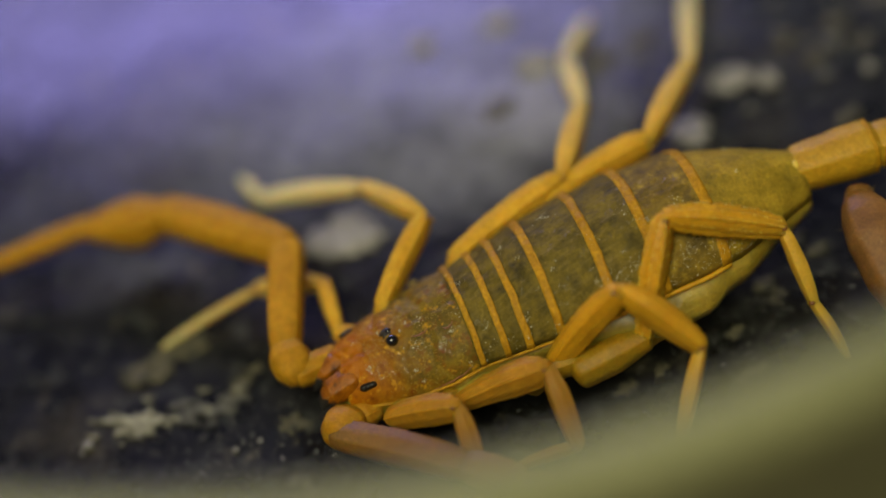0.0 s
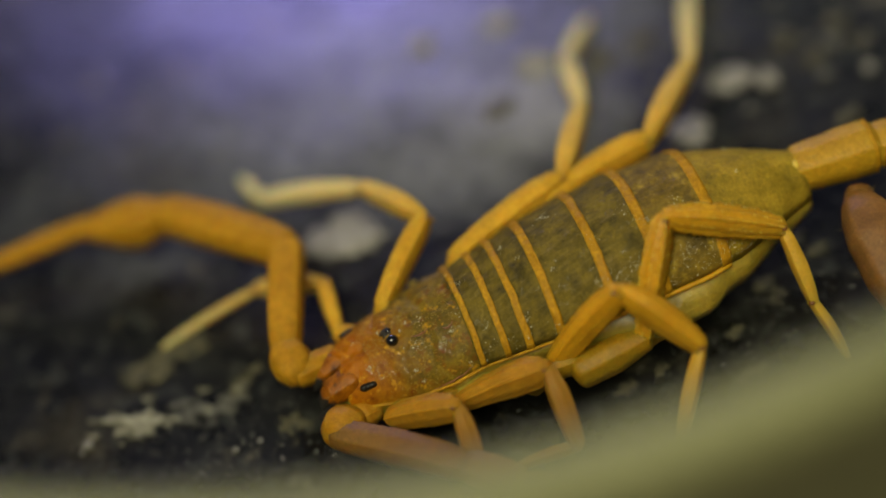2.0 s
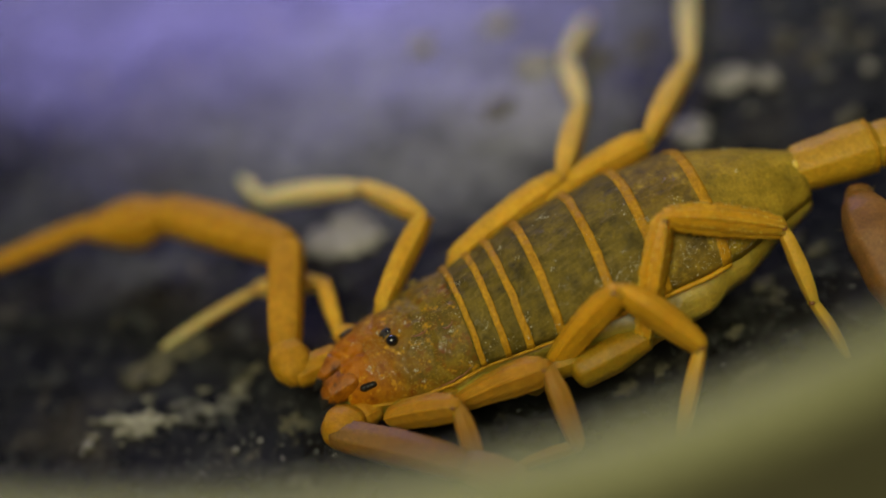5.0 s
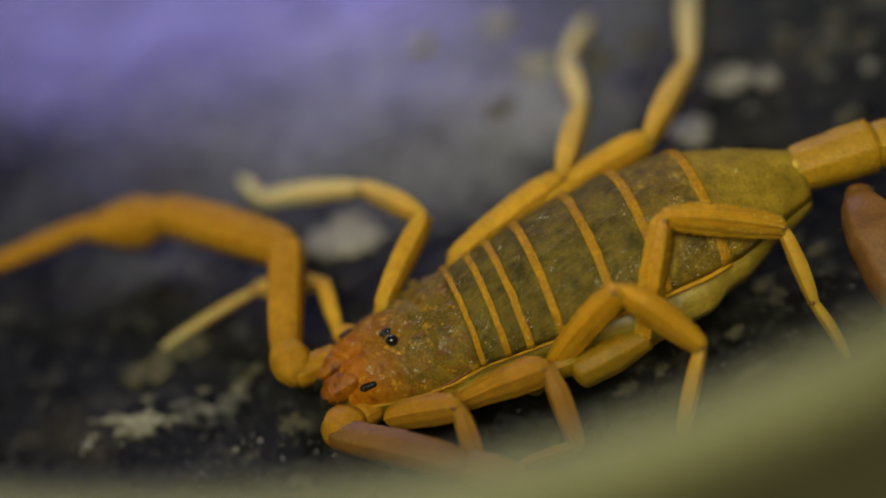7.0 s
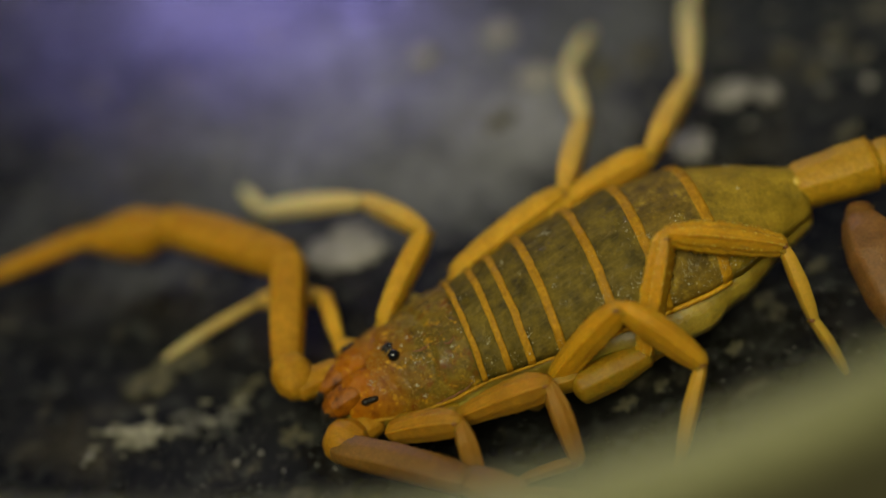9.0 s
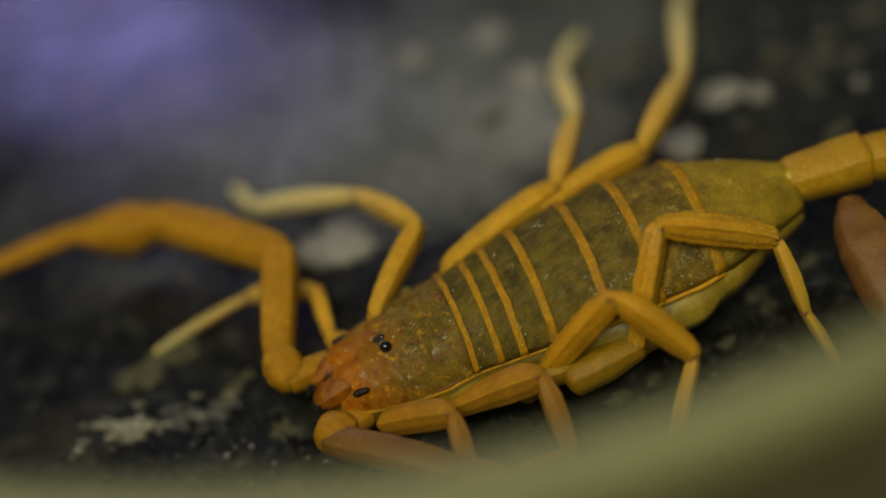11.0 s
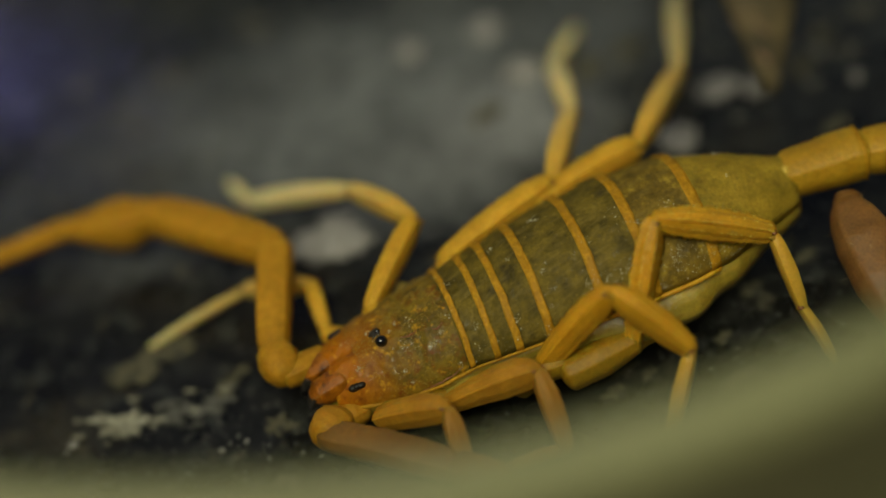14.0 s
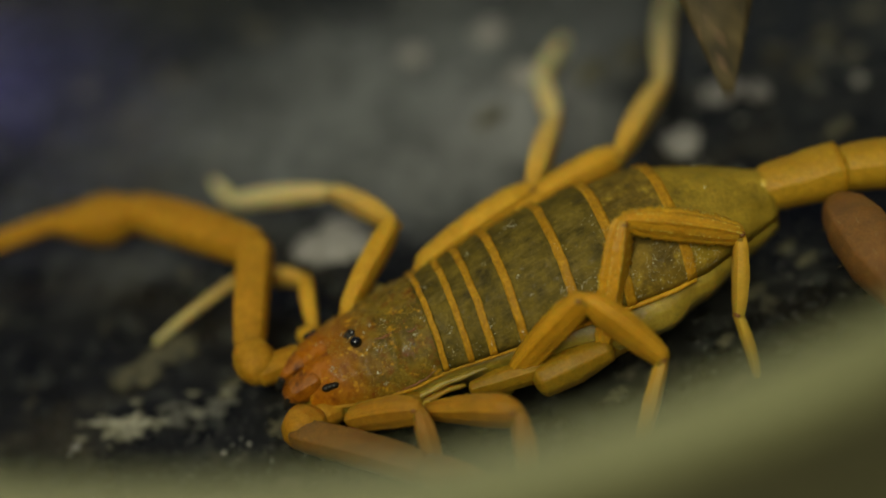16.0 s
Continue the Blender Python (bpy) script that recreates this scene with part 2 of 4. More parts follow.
def grey_tint(m, tint, centre, radii, turn, share):
    """A grey tint over m, strongest at centre (mm) and thinning out unevenly to the ellipse of the given radii."""
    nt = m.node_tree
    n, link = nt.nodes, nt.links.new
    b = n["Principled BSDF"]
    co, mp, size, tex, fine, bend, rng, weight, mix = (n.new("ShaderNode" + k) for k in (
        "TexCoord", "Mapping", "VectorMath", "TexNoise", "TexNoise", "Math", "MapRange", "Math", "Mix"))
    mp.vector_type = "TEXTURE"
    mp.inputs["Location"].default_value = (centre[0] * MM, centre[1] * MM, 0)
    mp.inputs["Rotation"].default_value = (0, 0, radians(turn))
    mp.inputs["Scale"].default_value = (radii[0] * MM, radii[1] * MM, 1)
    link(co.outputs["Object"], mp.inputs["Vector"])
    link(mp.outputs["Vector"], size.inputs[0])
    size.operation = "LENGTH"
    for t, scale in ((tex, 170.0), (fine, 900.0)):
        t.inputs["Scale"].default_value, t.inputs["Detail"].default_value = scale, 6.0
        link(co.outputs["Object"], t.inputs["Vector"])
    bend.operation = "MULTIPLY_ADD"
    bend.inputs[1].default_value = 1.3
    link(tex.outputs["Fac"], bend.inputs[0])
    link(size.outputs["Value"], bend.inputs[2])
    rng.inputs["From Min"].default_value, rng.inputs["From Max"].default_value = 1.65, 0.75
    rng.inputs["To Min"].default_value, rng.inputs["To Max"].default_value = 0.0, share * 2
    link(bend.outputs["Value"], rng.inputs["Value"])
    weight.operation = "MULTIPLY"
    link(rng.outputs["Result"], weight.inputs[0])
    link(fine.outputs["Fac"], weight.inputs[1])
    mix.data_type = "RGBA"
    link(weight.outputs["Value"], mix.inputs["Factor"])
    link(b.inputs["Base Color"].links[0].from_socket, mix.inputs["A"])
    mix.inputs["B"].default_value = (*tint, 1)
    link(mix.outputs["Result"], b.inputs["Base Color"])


grey_tint(FLOOR, (0.140, 0.142, 0.134), (-1.5, 12.3), (23.0, 11.0), 12, 0.85)
grey_tint(FLOOR, (0.23, 0.225, 0.215), (6.5, 8.0), (8.0, 6.0), 20, 0.8)
grey_tint(FLOOR, (0.150, 0.150, 0.142), (0.0, 5.2), (7.5, 4.5), 10, 0.75)
RIM = material("olive_rim", (0.21, 0.205, 0.085), (0.27, 0.265, 0.115), 9.0, (0.4, 0.55), 0.2, 0.5)
GROUND = material("brown_earth", (0.06, 0.045, 0.025), (0.10, 0.075, 0.04), 20.0, (0.8, 0.95), 0.6, 1.5)
FLAKE = material("pale_flake", (0.22, 0.195, 0.115), (0.58, 0.55, 0.42), 0.6, (0.7, 0.9), 0.9, 0.16,
                 stain=(0.05, 0.045, 0.033), stain_size=0.9, stain_at=(0.52, 0.62))
ASH = material("grey_flake", (0.07, 0.066, 0.052), (0.22, 0.21, 0.175), 0.6, (0.7, 0.9), 0.9, 0.16,
               stain=(0.02, 0.019, 0.016), stain_size=0.8, stain_at=(0.50, 0.60))
STONE = material("grey_beige_stone", (0.20, 0.185, 0.168), (0.44, 0.405, 0.37), 1.6, (0.7, 0.9), 0.7, 0.2,
                 stain=(0.09, 0.08, 0.06), stain_size=1.5)
SMEAR = material("yellowish_smear", (0.045, 0.04, 0.022), (0.17, 0.145, 0.07), 0.8, (0.6, 0.9), 0.6, 0.12,
                 stain=(0.02, 0.02, 0.017), stain_size=0.9, stain_at=(0.48, 0.6))
GRIT = material("pale_grit", (0.18, 0.16, 0.12), (0.50, 0.48, 0.42), 0.3, (0.4, 0.8), 0.5, 0.12)
BARK = material("dry_brown_blade", (0.040, 0.029, 0.009), (0.115, 0.083, 0.030), 1.2, (0.45, 0.65), 0.5, 0.2,
                stain=(0.10, 0.07, 0.035), stain_size=1.5)
streak(BARK, (0.17, 0.12, 0.045), 0.8, -37, 7.0, 0.5)
streak(BARK, (0.022, 0.016, 0.006), 0.7, -35, 9.0, 0.8)
FIBRE = material("reddish_fibre", (0.22, 0.11, 0.06), (0.36, 0.20, 0.11), 0.8, (0.35, 0.5), 0.4, 0.1)
CARD = material("blue_grey_card", (0.25, 0.30, 0.42), (0.29, 0.34, 0.46), 20.0, (0.7, 0.9), 0.2, 1.0)
REFLECTOR = material("pale_reflector", (0.76, 0.76, 0.73), (0.84, 0.84, 0.81), 60.0, (0.8, 0.95), 0.3, 3.0)


# ---- helpers for meshes ----
def part(name, bm, mats, parent=None, label="", at=(0, 0, 0)):
    """One mesh object, its own vertices in millimetres from at, which is in the parent's space."""
    bmesh.ops.scale(bm, vec=(MM, MM, MM), verts=bm.verts)
    bmesh.ops.recalc_face_normals(bm, faces=bm.faces)
    me = bpy.data.meshes.new(name)
    bm.to_mesh(me)
    bm.free()
    for m in mats if isinstance(mats, (list, tuple)) else (mats,):
        me.materials.append(m)
    me.polygons.foreach_set("use_smooth", [True] * len(me.polygons))
    ob = new(name, me)
    ob.location = [v * MM for v in at]
    if parent:
        ob.parent = parent
    if label:
        tagged(ob, label)
    return ob


def table(rows):
    xs, ys = [r[0] for r in rows], [r[1] for r in rows]
    return lambda v: float(np.interp(v, xs, ys))


def frame_along(d):
    d = d.normalized()
    side = d.cross(Vector((0, 0, 1)))
    side = side.normalized() if side.length > 1e-4 else Vector((1, 0, 0))
    return side, side.cross(d).normalized()


def loft(bm, rings, mat=0, close=True):
    """Skins rings of equal count; each ring is a list of points."""
    vs = [[bm.verts.new(p) for p in r] for r in rings]
    k = len(vs[0])
    for a, b in zip(vs, vs[1:]):
        for i in range(k):
            f = bm.faces.new((a[i], a[(i + 1) % k], b[(i + 1) % k], b[i]))
            f.material_index = mat
    if close:
        for r in (vs[0], vs[-1]):
            bm.faces.new(r).material_index = mat


def ball(bm, c, r, mat=0, squash=(1, 1, 1), seg=10):
    rings = []
    for i in range(1, seg // 2 + 2):
        a = math.pi * i / (seg // 2 + 2)
        rings.append([(c[0] + r * squash[0] * math.sin(a) * math.cos(2 * math.pi * j / seg),
                       c[1] + r * squash[1] * math.sin(a) * math.sin(2 * math.pi * j / seg),
                       c[2] + r * squash[2] * math.cos(a)) for j in range(seg)])
    loft(bm, rings, mat)


KEELS = 40


def limb(bm, a, b, profile, tall=1.0, bow=0.0, keel=0.10, rough=0.0, mat=0, seed=0, thin=1.0, square=0.85, beads=False, caps=True, tone=(0.0, 0.0), n=40):
    """A jointed-limb segment from a to b. profile: rows of (share of the length, radius). It has raised keels along it
    and, with rough, small teeth on them. tone: how far its colour has run to the pale tint at either end."""
    pale = bm.verts.layers.float.get("tone") or bm.verts.layers.float.new("tone")
    rnd = random.Random(seed)
    a, b = Vector(a), Vector(b)
    d = b - a
    e = d.normalized()
    side, up = frame_along(d)
    rad = table(profile)

    def around(j):
        w = 2 * math.pi * j / KEELS
        cw, sw = math.cos(w), math.sin(w)
        return math.copysign(abs(cw) ** square, cw), math.copysign(abs(sw) ** square, sw)

    def crest(j):
        gap = min((j + 5) % 10, 10 - (j + 5) % 10)
        near = min(j % 10, 10 - j % 10)
        return keel * (1.0 if gap == 0 else 0.25 if gap == 1 else -0.45) + (keel * 0.45 if near == 0 else 0.0)

    steps = [(0.0, r, -f) for r, f in ((0.2, 0.50), (0.5, 0.42), (0.75, 0.30), (0.92, 0.16))] if caps else []
    steps += [(i / n, 1.0, 0.0) for i in range(n + 1)]
    steps += [(1.0, r, f) for r, f in ((0.92, 0.16), (0.75, 0.30), (0.5, 0.42), (0.2, 0.50))] if caps else []
    rows = []
    for u, shrink, out in steps:
        r = rad(u) * (1 + 0.04 * noise.noise((u * 3.0, seed * 1.7, 0.5)))
        c = a + d * u + up * (bow * math.sin(math.pi * u)) + e * (out * r)
        row = []
        for j in range(KEELS):
            cw, sw = around(j)
            k = 1 + crest(j)
            if rough and j % 10 == 5:
                k += rough * rnd.uniform(-0.3, 1.0)
            elif rough:
                k += rough * 0.25 * rnd.uniform(-1, 1)
            v = bm.verts.new(c + side * (r * k * shrink * thin * cw) + up * (r * k * shrink * tall * sw))
            v[pale] = tone[0] + (tone[1] - tone[0]) * u
            row.append(v)
        rows.append(row)
    for p, q in zip(rows, rows[1:]):
        for j in range(KEELS):
            bm.faces.new((p[j], p[(j + 1) % KEELS], q[(j + 1) % KEELS], q[j])).material_index = mat
    for row in (rows[0], rows[-1]):
        bm.faces.new(row).material_index = mat
    if beads:
        count = int(d.length / 0.14)
        for j in range(0, KEELS, 5):
            cw, sw = around(j)
            for i in range(2, count - 1):
                u = (i + rnd.uniform(-0.3, 0.3)) / count
                r = rad(u) * (1 + crest(j))
                out = (side * (thin * cw) + up * (tall * sw))
                c = a + d * u + up * (bow * math.sin(math.pi * u)) + out * r * 0.99
                out.normalize()
                across = out.cross(e)
                g = rnd.uniform(0.03, 0.065)
                foot = [bm.verts.new(c + o * g) for o in (across, e, -across, -e)]
                tip = bm.verts.new(c + out * (g * 1.2))
                for k in range(4):
                    bm.faces.new((foot[k], foot[(k + 1) % 4], tip)).material_index = 2 if g > 0.052 else mat
    return e


def bristles(bm, a, b, radius, count, seed, mat, length=(0.35, 0.8), thin=1.0):
    """Fine straight hairs that stand off a segment from a to b."""
    rnd = random.Random(seed)
    a, b = Vector(a), Vector(b)
    side, up = frame_along(b - a)
    for _ in range(count):
        w, u = rnd.uniform(0, 2 * math.pi), rnd.uniform(0.06, 0.98)
        out = side * (math.cos(w) * thin) + up * math.sin(w)
        root = a + (b - a) * u + out * (radius(u) * 0.95)
        tip = root + (out + (b - a).normalized() * rnd.uniform(0.1, 0.7)).normalized() * rnd.uniform(*length)
        x = (tip - root).normalized().orthogonal() * 0.014
        y = (tip - root).normalized().cross(x)
        foot = [bm.verts.new(root + o) for o in (x, (y * 1.7 - x) / 2, (-y * 1.7 - x) / 2)]
        end = bm.verts.new(tip)
        for k in range(3):
            bm.faces.new((foot[k], foot[(k + 1) % 3], end)).material_index = mat


def shifted(points, base):
    return [tuple(p[i] - base[i] for i in range(3)) for p in points]


# ---- the dish ----
DISH = (1.7, 27.1)
FOOT = -7.0


def floor_z(x, y):
    """The dish floor is flat under the scorpion and falls away gently beyond it."""
    v = 0.24 * x + 0.97 * y
    a = max(0.0, min(v, 23.0) - 3.0)
    b = max(0.0, min(v, 31.0) - 23.0)
    return -0.0042 * a * a - 0.168 * b


def revolve(bm, profile, steps=160):
    rows = [[bm.verts.new((DISH[0] + r * math.cos(2 * math.pi * i / steps), DISH[1] + r * math.sin(2 * math.pi * i / steps), z))
             for i in range(steps)] for r, z in profile]
    for a, b in zip(rows, rows[1:]):
        for i in range(steps):
            bm.faces.new((a[i], a[(i + 1) % steps], b[(i + 1) % steps], b[i]))
    return rows


def build_setting():
    bm = bmesh.new()
    n, half = 40, 6000.0
    marks = [math.copysign(abs(v) ** 3, v) * half for v in np.linspace(-1, 1, n)]
    grid = [[bm.verts.new((x, y, FOOT)) for x in marks] for y in marks]
    for a, b in zip(grid, grid[1:]):
        for i in range(n - 1):
            bm.faces.new((a[i], a[i + 1], b[i + 1], b[i]))
    g = part("ground", bm, GROUND)
    tagged(g, "brown bare earth under the shallow dish", "ground", kind="structure")
    # An unseen wall, added so that the dish floor reflects pale grey.
    bm = bmesh.new()
    rings = [[(-900, 450, z), (900, 450, z), (900, 500, z), (-900, 500, z)] for z in (-7, 90, 180, 255, 260)]
    loft(bm, rings)
    tagged(part("reflector_wall", bm, REFLECTOR), "unseen low pale wall added as a reflector beyond the dish", "wall", kind="structure")


def build_dish():
    dish = new("dish")
    dish.location = (DISH[0] * MM, DISH[1] * MM, FOOT * MM)
    tagged(dish, "shallow round dish with dark dirty floor and olive rim", "dish")
    off = (-DISH[0], -DISH[1], -FOOT)
    bm = bmesh.new()
    rings = [(r, 0.0) for r in np.linspace(0.4, 48.8, 96)]
    rows = revolve(bm, rings + [(49.8, 0.3), (50.6, 1.1)], 220)
    bm.faces.new(rows[0])
    for v in bm.verts:
        x, y = v.co.x, v.co.y
        v.co.z += floor_z(x, y)
        v.co.z += 0.10 * noise.noise((x / 7, y / 7, 0.3)) + 0.03 * noise.noise((x / 1.3, y / 1.3, 2.1)) - 0.05
    part("dish_floor", bm, FLOOR, dish, "dark grey gritty floor with pale stains", off)
    bm = bmesh.new()
    revolve(bm, [(49.6, -4.2), (50.5, 0.6), (51.4, 4), (51.9, 9), (52.1, 14), (52.5, 15.4), (53.3, 16.0), (54.1, 15.8), (54.7, 14.9),
                 (54.8, 13.2), (54.5, 12.2), (54.2, 11.5), (53.8, 4), (52.8, -6.0), (51.7, -7), (2, -7)], 160)
    # the lip rises and flares outward on one side
    for v in bm.verts:
        out = Vector((v.co.x - DISH[0], v.co.y - DISH[1], 0))
        n = max(0.0, min(1.0, -out.y / out.length / 0.7))
        f = max(0.0, min(1.0, v.co.z / 14)) * n * n * (3 - 2 * n)
        v.co += out.normalized() * ((5.25 - (1.8 if out.x > 0 else 0.0) * out.x / out.length) * f) + Vector((0, 0, (9.8 + 4.0 * max(0.0, -0.13 - out.x / out.length)) * f))
    part("dish_wall", bm, RIM, dish, "matt olive-green wall with rounded rim", off)


# ---- the scorpion ----
# Its own space: x from head to tail, y to its right-hand side, z up; 13 mm behind the front of the head is x = 0.
AXIS = 8.854
HALF = table([(0, 1.3), (0.5, 1.6), (1.2, 2.0), (2.5, 2.5), (4.5, 3.0), (6, 3.2), (7.4, 3.15), (11.5, 3.75), (16, 4.1), (19, 4.0), (21, 3.6), (23, 2.75), (25, 1.75), (25.6, 1.5)])
TOP = table([(0, 3.5), (1, 4.0), (2.5, 4.5), (4, 4.9), (8, 5.9), (12, 7.0), (16, 7.7), (20, 7.7), (23, 7.1), (25.5, 6.2)])
EDGE = table([(0, 2.5), (4, 2.9), (8, 3.7), (12, 4.4), (16, 4.9), (20, 5.0), (23, 4.8), (25.5, 4.5)])


def back(s, v, lift=0.0):
    """A point of the back: s along the body, v from -1 to 1 across it."""
    w, t, e = HALF(s), TOP(s), EDGE(s)
    z = e + (t - e) * max(0.0, 1 - abs(v) ** 2.1) ** 0.7
    return (s - 13, v * (w + lift), z + lift)


def plate(bm, s0, s1, ns, lift0=0.0, lift1=0.0, v0=-1.0, v1=1.0, mat=0, thick=0.25, nv=26, jag=0.0, wave=0.0):
    top, low = [], []
    for i in range(ns + 1):
        u = i / ns
        s, lift = s0 + (s1 - s0) * u, lift0 + (lift1 - lift0) * u
        ra, rb = [], []
        for j in range(nv + 1):
            v = v0 + (v1 - v0) * j / nv
            p = back(s + wave * noise.noise((v * 3.5, s0, 9.0)) + wave * 0.5 * noise.noise((v * 11, s, 4.0)), v, lift)
            h = jag * noise.noise((p[0] * 2.2, p[1] * 2.2, 5.0))
            ra.append(bm.verts.new((p[0], p[1], p[2] + h)))
            q = back(s, v * 0.985, lift - thick)
            rb.append(bm.verts.new(q))
        top.append(ra)
        low.append(rb)
    for g in (top, low):
        for a, b in zip(g, g[1:]):
            for j in range(nv):
                bm.faces.new((a[j], a[j + 1], b[j + 1], b[j])).material_index = mat
    for r in (0, -1):
        for j in range(nv):
            bm.faces.new((top[r][j], top[r][j + 1], low[r][j + 1], low[r][j])).material_index = mat
    for j in (0, -1):
        for i in range(ns):
            bm.faces.new((top[i][j], top[i + 1][j], low[i + 1][j], low[i][j])).material_index = mat


BANDS = (7.55, 8.8, 9.9, 11.5, 14.3, 16.88, 20.15)


def shield_height(s, y):
    """The relief of the head shield: the eye hill, a furrow before and behind it, swellings at the sides, and granules."""
    h = 0.26 * math.exp(-((s - 3.85) / 0.75) ** 2 - ((y + 0.36) / 0.6) ** 2)
    front = 1 / (1 + math.exp((s - 2.9) * 4))
    h -= 0.20 * front * math.exp(-((y + 0.1) / 0.26) ** 2)
    h += 0.13 * front * (math.exp(-((y + 0.75) / 0.35) ** 2) + math.exp(-((y - 0.6) / 0.35) ** 2))
    h -= 0.12 * (1 - front) * math.exp(-((y + 0.15) / 0.2) ** 2) * max(0.0, min(1.0, (s - 4.6) / 0.5))
    bend = 5.75 - 0.22 * abs(y + 0.2)
    h -= 0.14 * math.exp(-((s - bend) / 0.22) ** 2)
    h -= 0.10 * math.exp(-((s - 2.9 - 0.3 * abs(y + 0.3)) / 0.2) ** 2) * min(1.0, abs(y + 0.3))
    h += 0.10 * noise.noise((s * 1.6, y * 1.6, 5.0)) + 0.06 * noise.noise((s * 4, y * 4, 2.0))
    g = noise.noise((s * 9, y * 9, 3.0)) * (0.6 + noise.noise((s * 1.3, y * 1.3, 8.0)))
    return 0.62 * h + 0.08 * max(0.0, g)


def build_trunk(s):
    # the head shield, with its rolled front and side edges
    bm = bmesh.new()
    ns, nv = 104, 110
    s0, s1 = 0.88, 7.3
    rows = []
    for i in range(-2, ns + 1):
        u = max(0, i) / ns
        row = []
        for j in range(nv + 1):
            v = -1 + 2 * j / nv
            at = s0 + (s1 - s0) * u
            notch = 0.28 * math.exp(-(v / 0.3) ** 2) * (1 - u) ** 6
            x, y, z = back(at + notch, v, 0.0)
            roll = max(0.0, abs(v) - 0.93) / 0.07
            z += shield_height(at, y) * (1 - 0.7 * roll)
            if i < 0:
                x, z = x + (0.02, 0.16)[-i - 1], z + (-0.16, -0.55)[-i - 1]
            row.append(bm.verts.new((x, y, z)))
        rows.append(row)
    for p, q in zip(rows, rows[1:]):
        for j in range(nv):
            bm.faces.new((p[j], p[j + 1], q[j + 1], q[j]))
    car = part("carapace", bm, CARAPACE, s, "mottled head shield, red-brown in front and olive behind")
    for y, r in ((-0.30, 0.31), (0.32, 0.17)):
        bm = bmesh.new()
        p = back(3.82, (y - 0.38) / HALF(3.82), 0.0)
        p = (p[0], p[1], p[2] + shield_height(3.82, p[1]) + (0.04 if y < 0 else -0.02))
        ball(bm, p, r, 0, (1.0, 0.95, 0.95), 20)
        part("eye", bm, EYE, car, "glossy black eye")
        bm = bmesh.new()
        rings = []
        for u, z in ((1.0, -0.12), (0.8, 0.10), (0.45, 0.2), (0.1, 0.24)):
            rings.append([(p[0] - 0.04 + u * (0.42 + 0.2 * noise.noise((math.cos(a) * 2, math.sin(a) * 2, y * 5))) * math.cos(a),
                           p[1] + (0.30 if y < 0 else -0.05) + u * (0.33 + 0.22 * noise.noise((math.cos(a) * 2, math.sin(a) * 2, 3 + y * 5))) * math.sin(a),
                           p[2] - 0.14 + z * (1 + 0.8 * noise.noise((math.cos(a) * 3 * u, math.sin(a) * 3 * u, y * 9)))) for a in np.linspace(0, 2 * math.pi, 25)[:-1]])
        loft(bm, rings)
        part("eye_hill", bm, SOOT, car, "black pigmented hillock")
    # Thin dark tubes laid on the shield paint the shade of its creases.
    for marks in (((6.25, -0.40), (6.55, -0.44), (6.85, -0.40)), ((4.9, -0.985), (5.9, -0.99), (7.0, -0.97)), ((4.7, -0.30), (5.2, -0.34), (5.6, -0.30))):
        bm = bmesh.new()
        rings = []
        for t in np.linspace(0, 2, 15):
            (u0, v0), (u1, v1) = marks[min(1, int(t))], marks[min(1, int(t)) + 1]
            w = t - min(1, int(t))
            p = Vector(back(u0 + (u1 - u0) * w, v0 + (v1 - v0) * w + 0.015 * noise.noise((t * 3, v0, 2.0)), 0.0))
            p.z += shield_height(p.x + 13, p.y) * 0.9
            r = 0.055 * math.sin(math.pi * (0.1 + 0.4 * t)) * (1 + 0.6 * noise.noise((t * 5, v0, 1.0)))
            rings.append([(p.x + r * 0.3 * math.cos(a), p.y + r * math.cos(a), p.z + r * math.sin(a)) for a in np.linspace(0, 2 * math.pi, 8)[:-1]])
        loft(bm, rings)
        part("crease_shade", bm, CONDYLE, car, "dark brown line painted as crease shade")
    for y in (-1, 1):
        bm = bmesh.new()
        for k, u in enumerate((1.84, 2.02, 2.20)):
            p = Vector(back(u, y * 0.76, 0.0))
            p.z += shield_height(u, p.y)
            ball(bm, p, 0.25 - 0.02 * k, 0, (1.15, 0.8, 0.8), 14)
        part("side_eyes", bm, OCELLI, car, "row of small dull black side eyes")
        bm = bmesh.new()
        rings = []
        for i in range(34):
            u = 1.3 + 6.1 * i / 33
            p = Vector(back(u, y * 1.0, 0.03))
            r = 0.10 + 0.05 * noise.noise((u * 2.0, y, 1.0))
            rings.append([(p.x, p.y + r * math.cos(w), p.z - 0.03 + 0.06 * noise.noise((u * 1.3, y, 6.0)) + r * math.sin(w)) for w in np.linspace(0, 2 * math.pi, 9)[:-1]])
        loft(bm, rings)
        part("shield_edge", bm, BAND, car, "orange raised edge")
        # folds of the soft skin between the shield and the legs
        for drop, out, r0, u0, u1 in ((0.48, 0.20, 0.17, 3.2, 9.4), (0.95, 0.30, 0.22, 2.6, 8.2)):
            bm = bmesh.new()
            rings = []
            for i in range(40):
                t = i / 39
                u = u0 + (u1 - u0) * t
                p = Vector(back(u, y, 0.0))
                r = r0 * math.sin(math.pi * (0.06 + 0.88 * t)) ** 0.6 * (1 + 0.35 * noise.noise((u * 1.5, drop * 9, y)))
                z = p.z - drop + 0.14 * noise.noise((u * 0.8, drop, y + 4.0))
                rings.append([(p.x, p.y + y * (out + 1.2 * r * math.cos(w)), z + r * math.sin(w)) for w in np.linspace(0, 2 * math.pi, 11)[:-1]])
            loft(bm, rings)
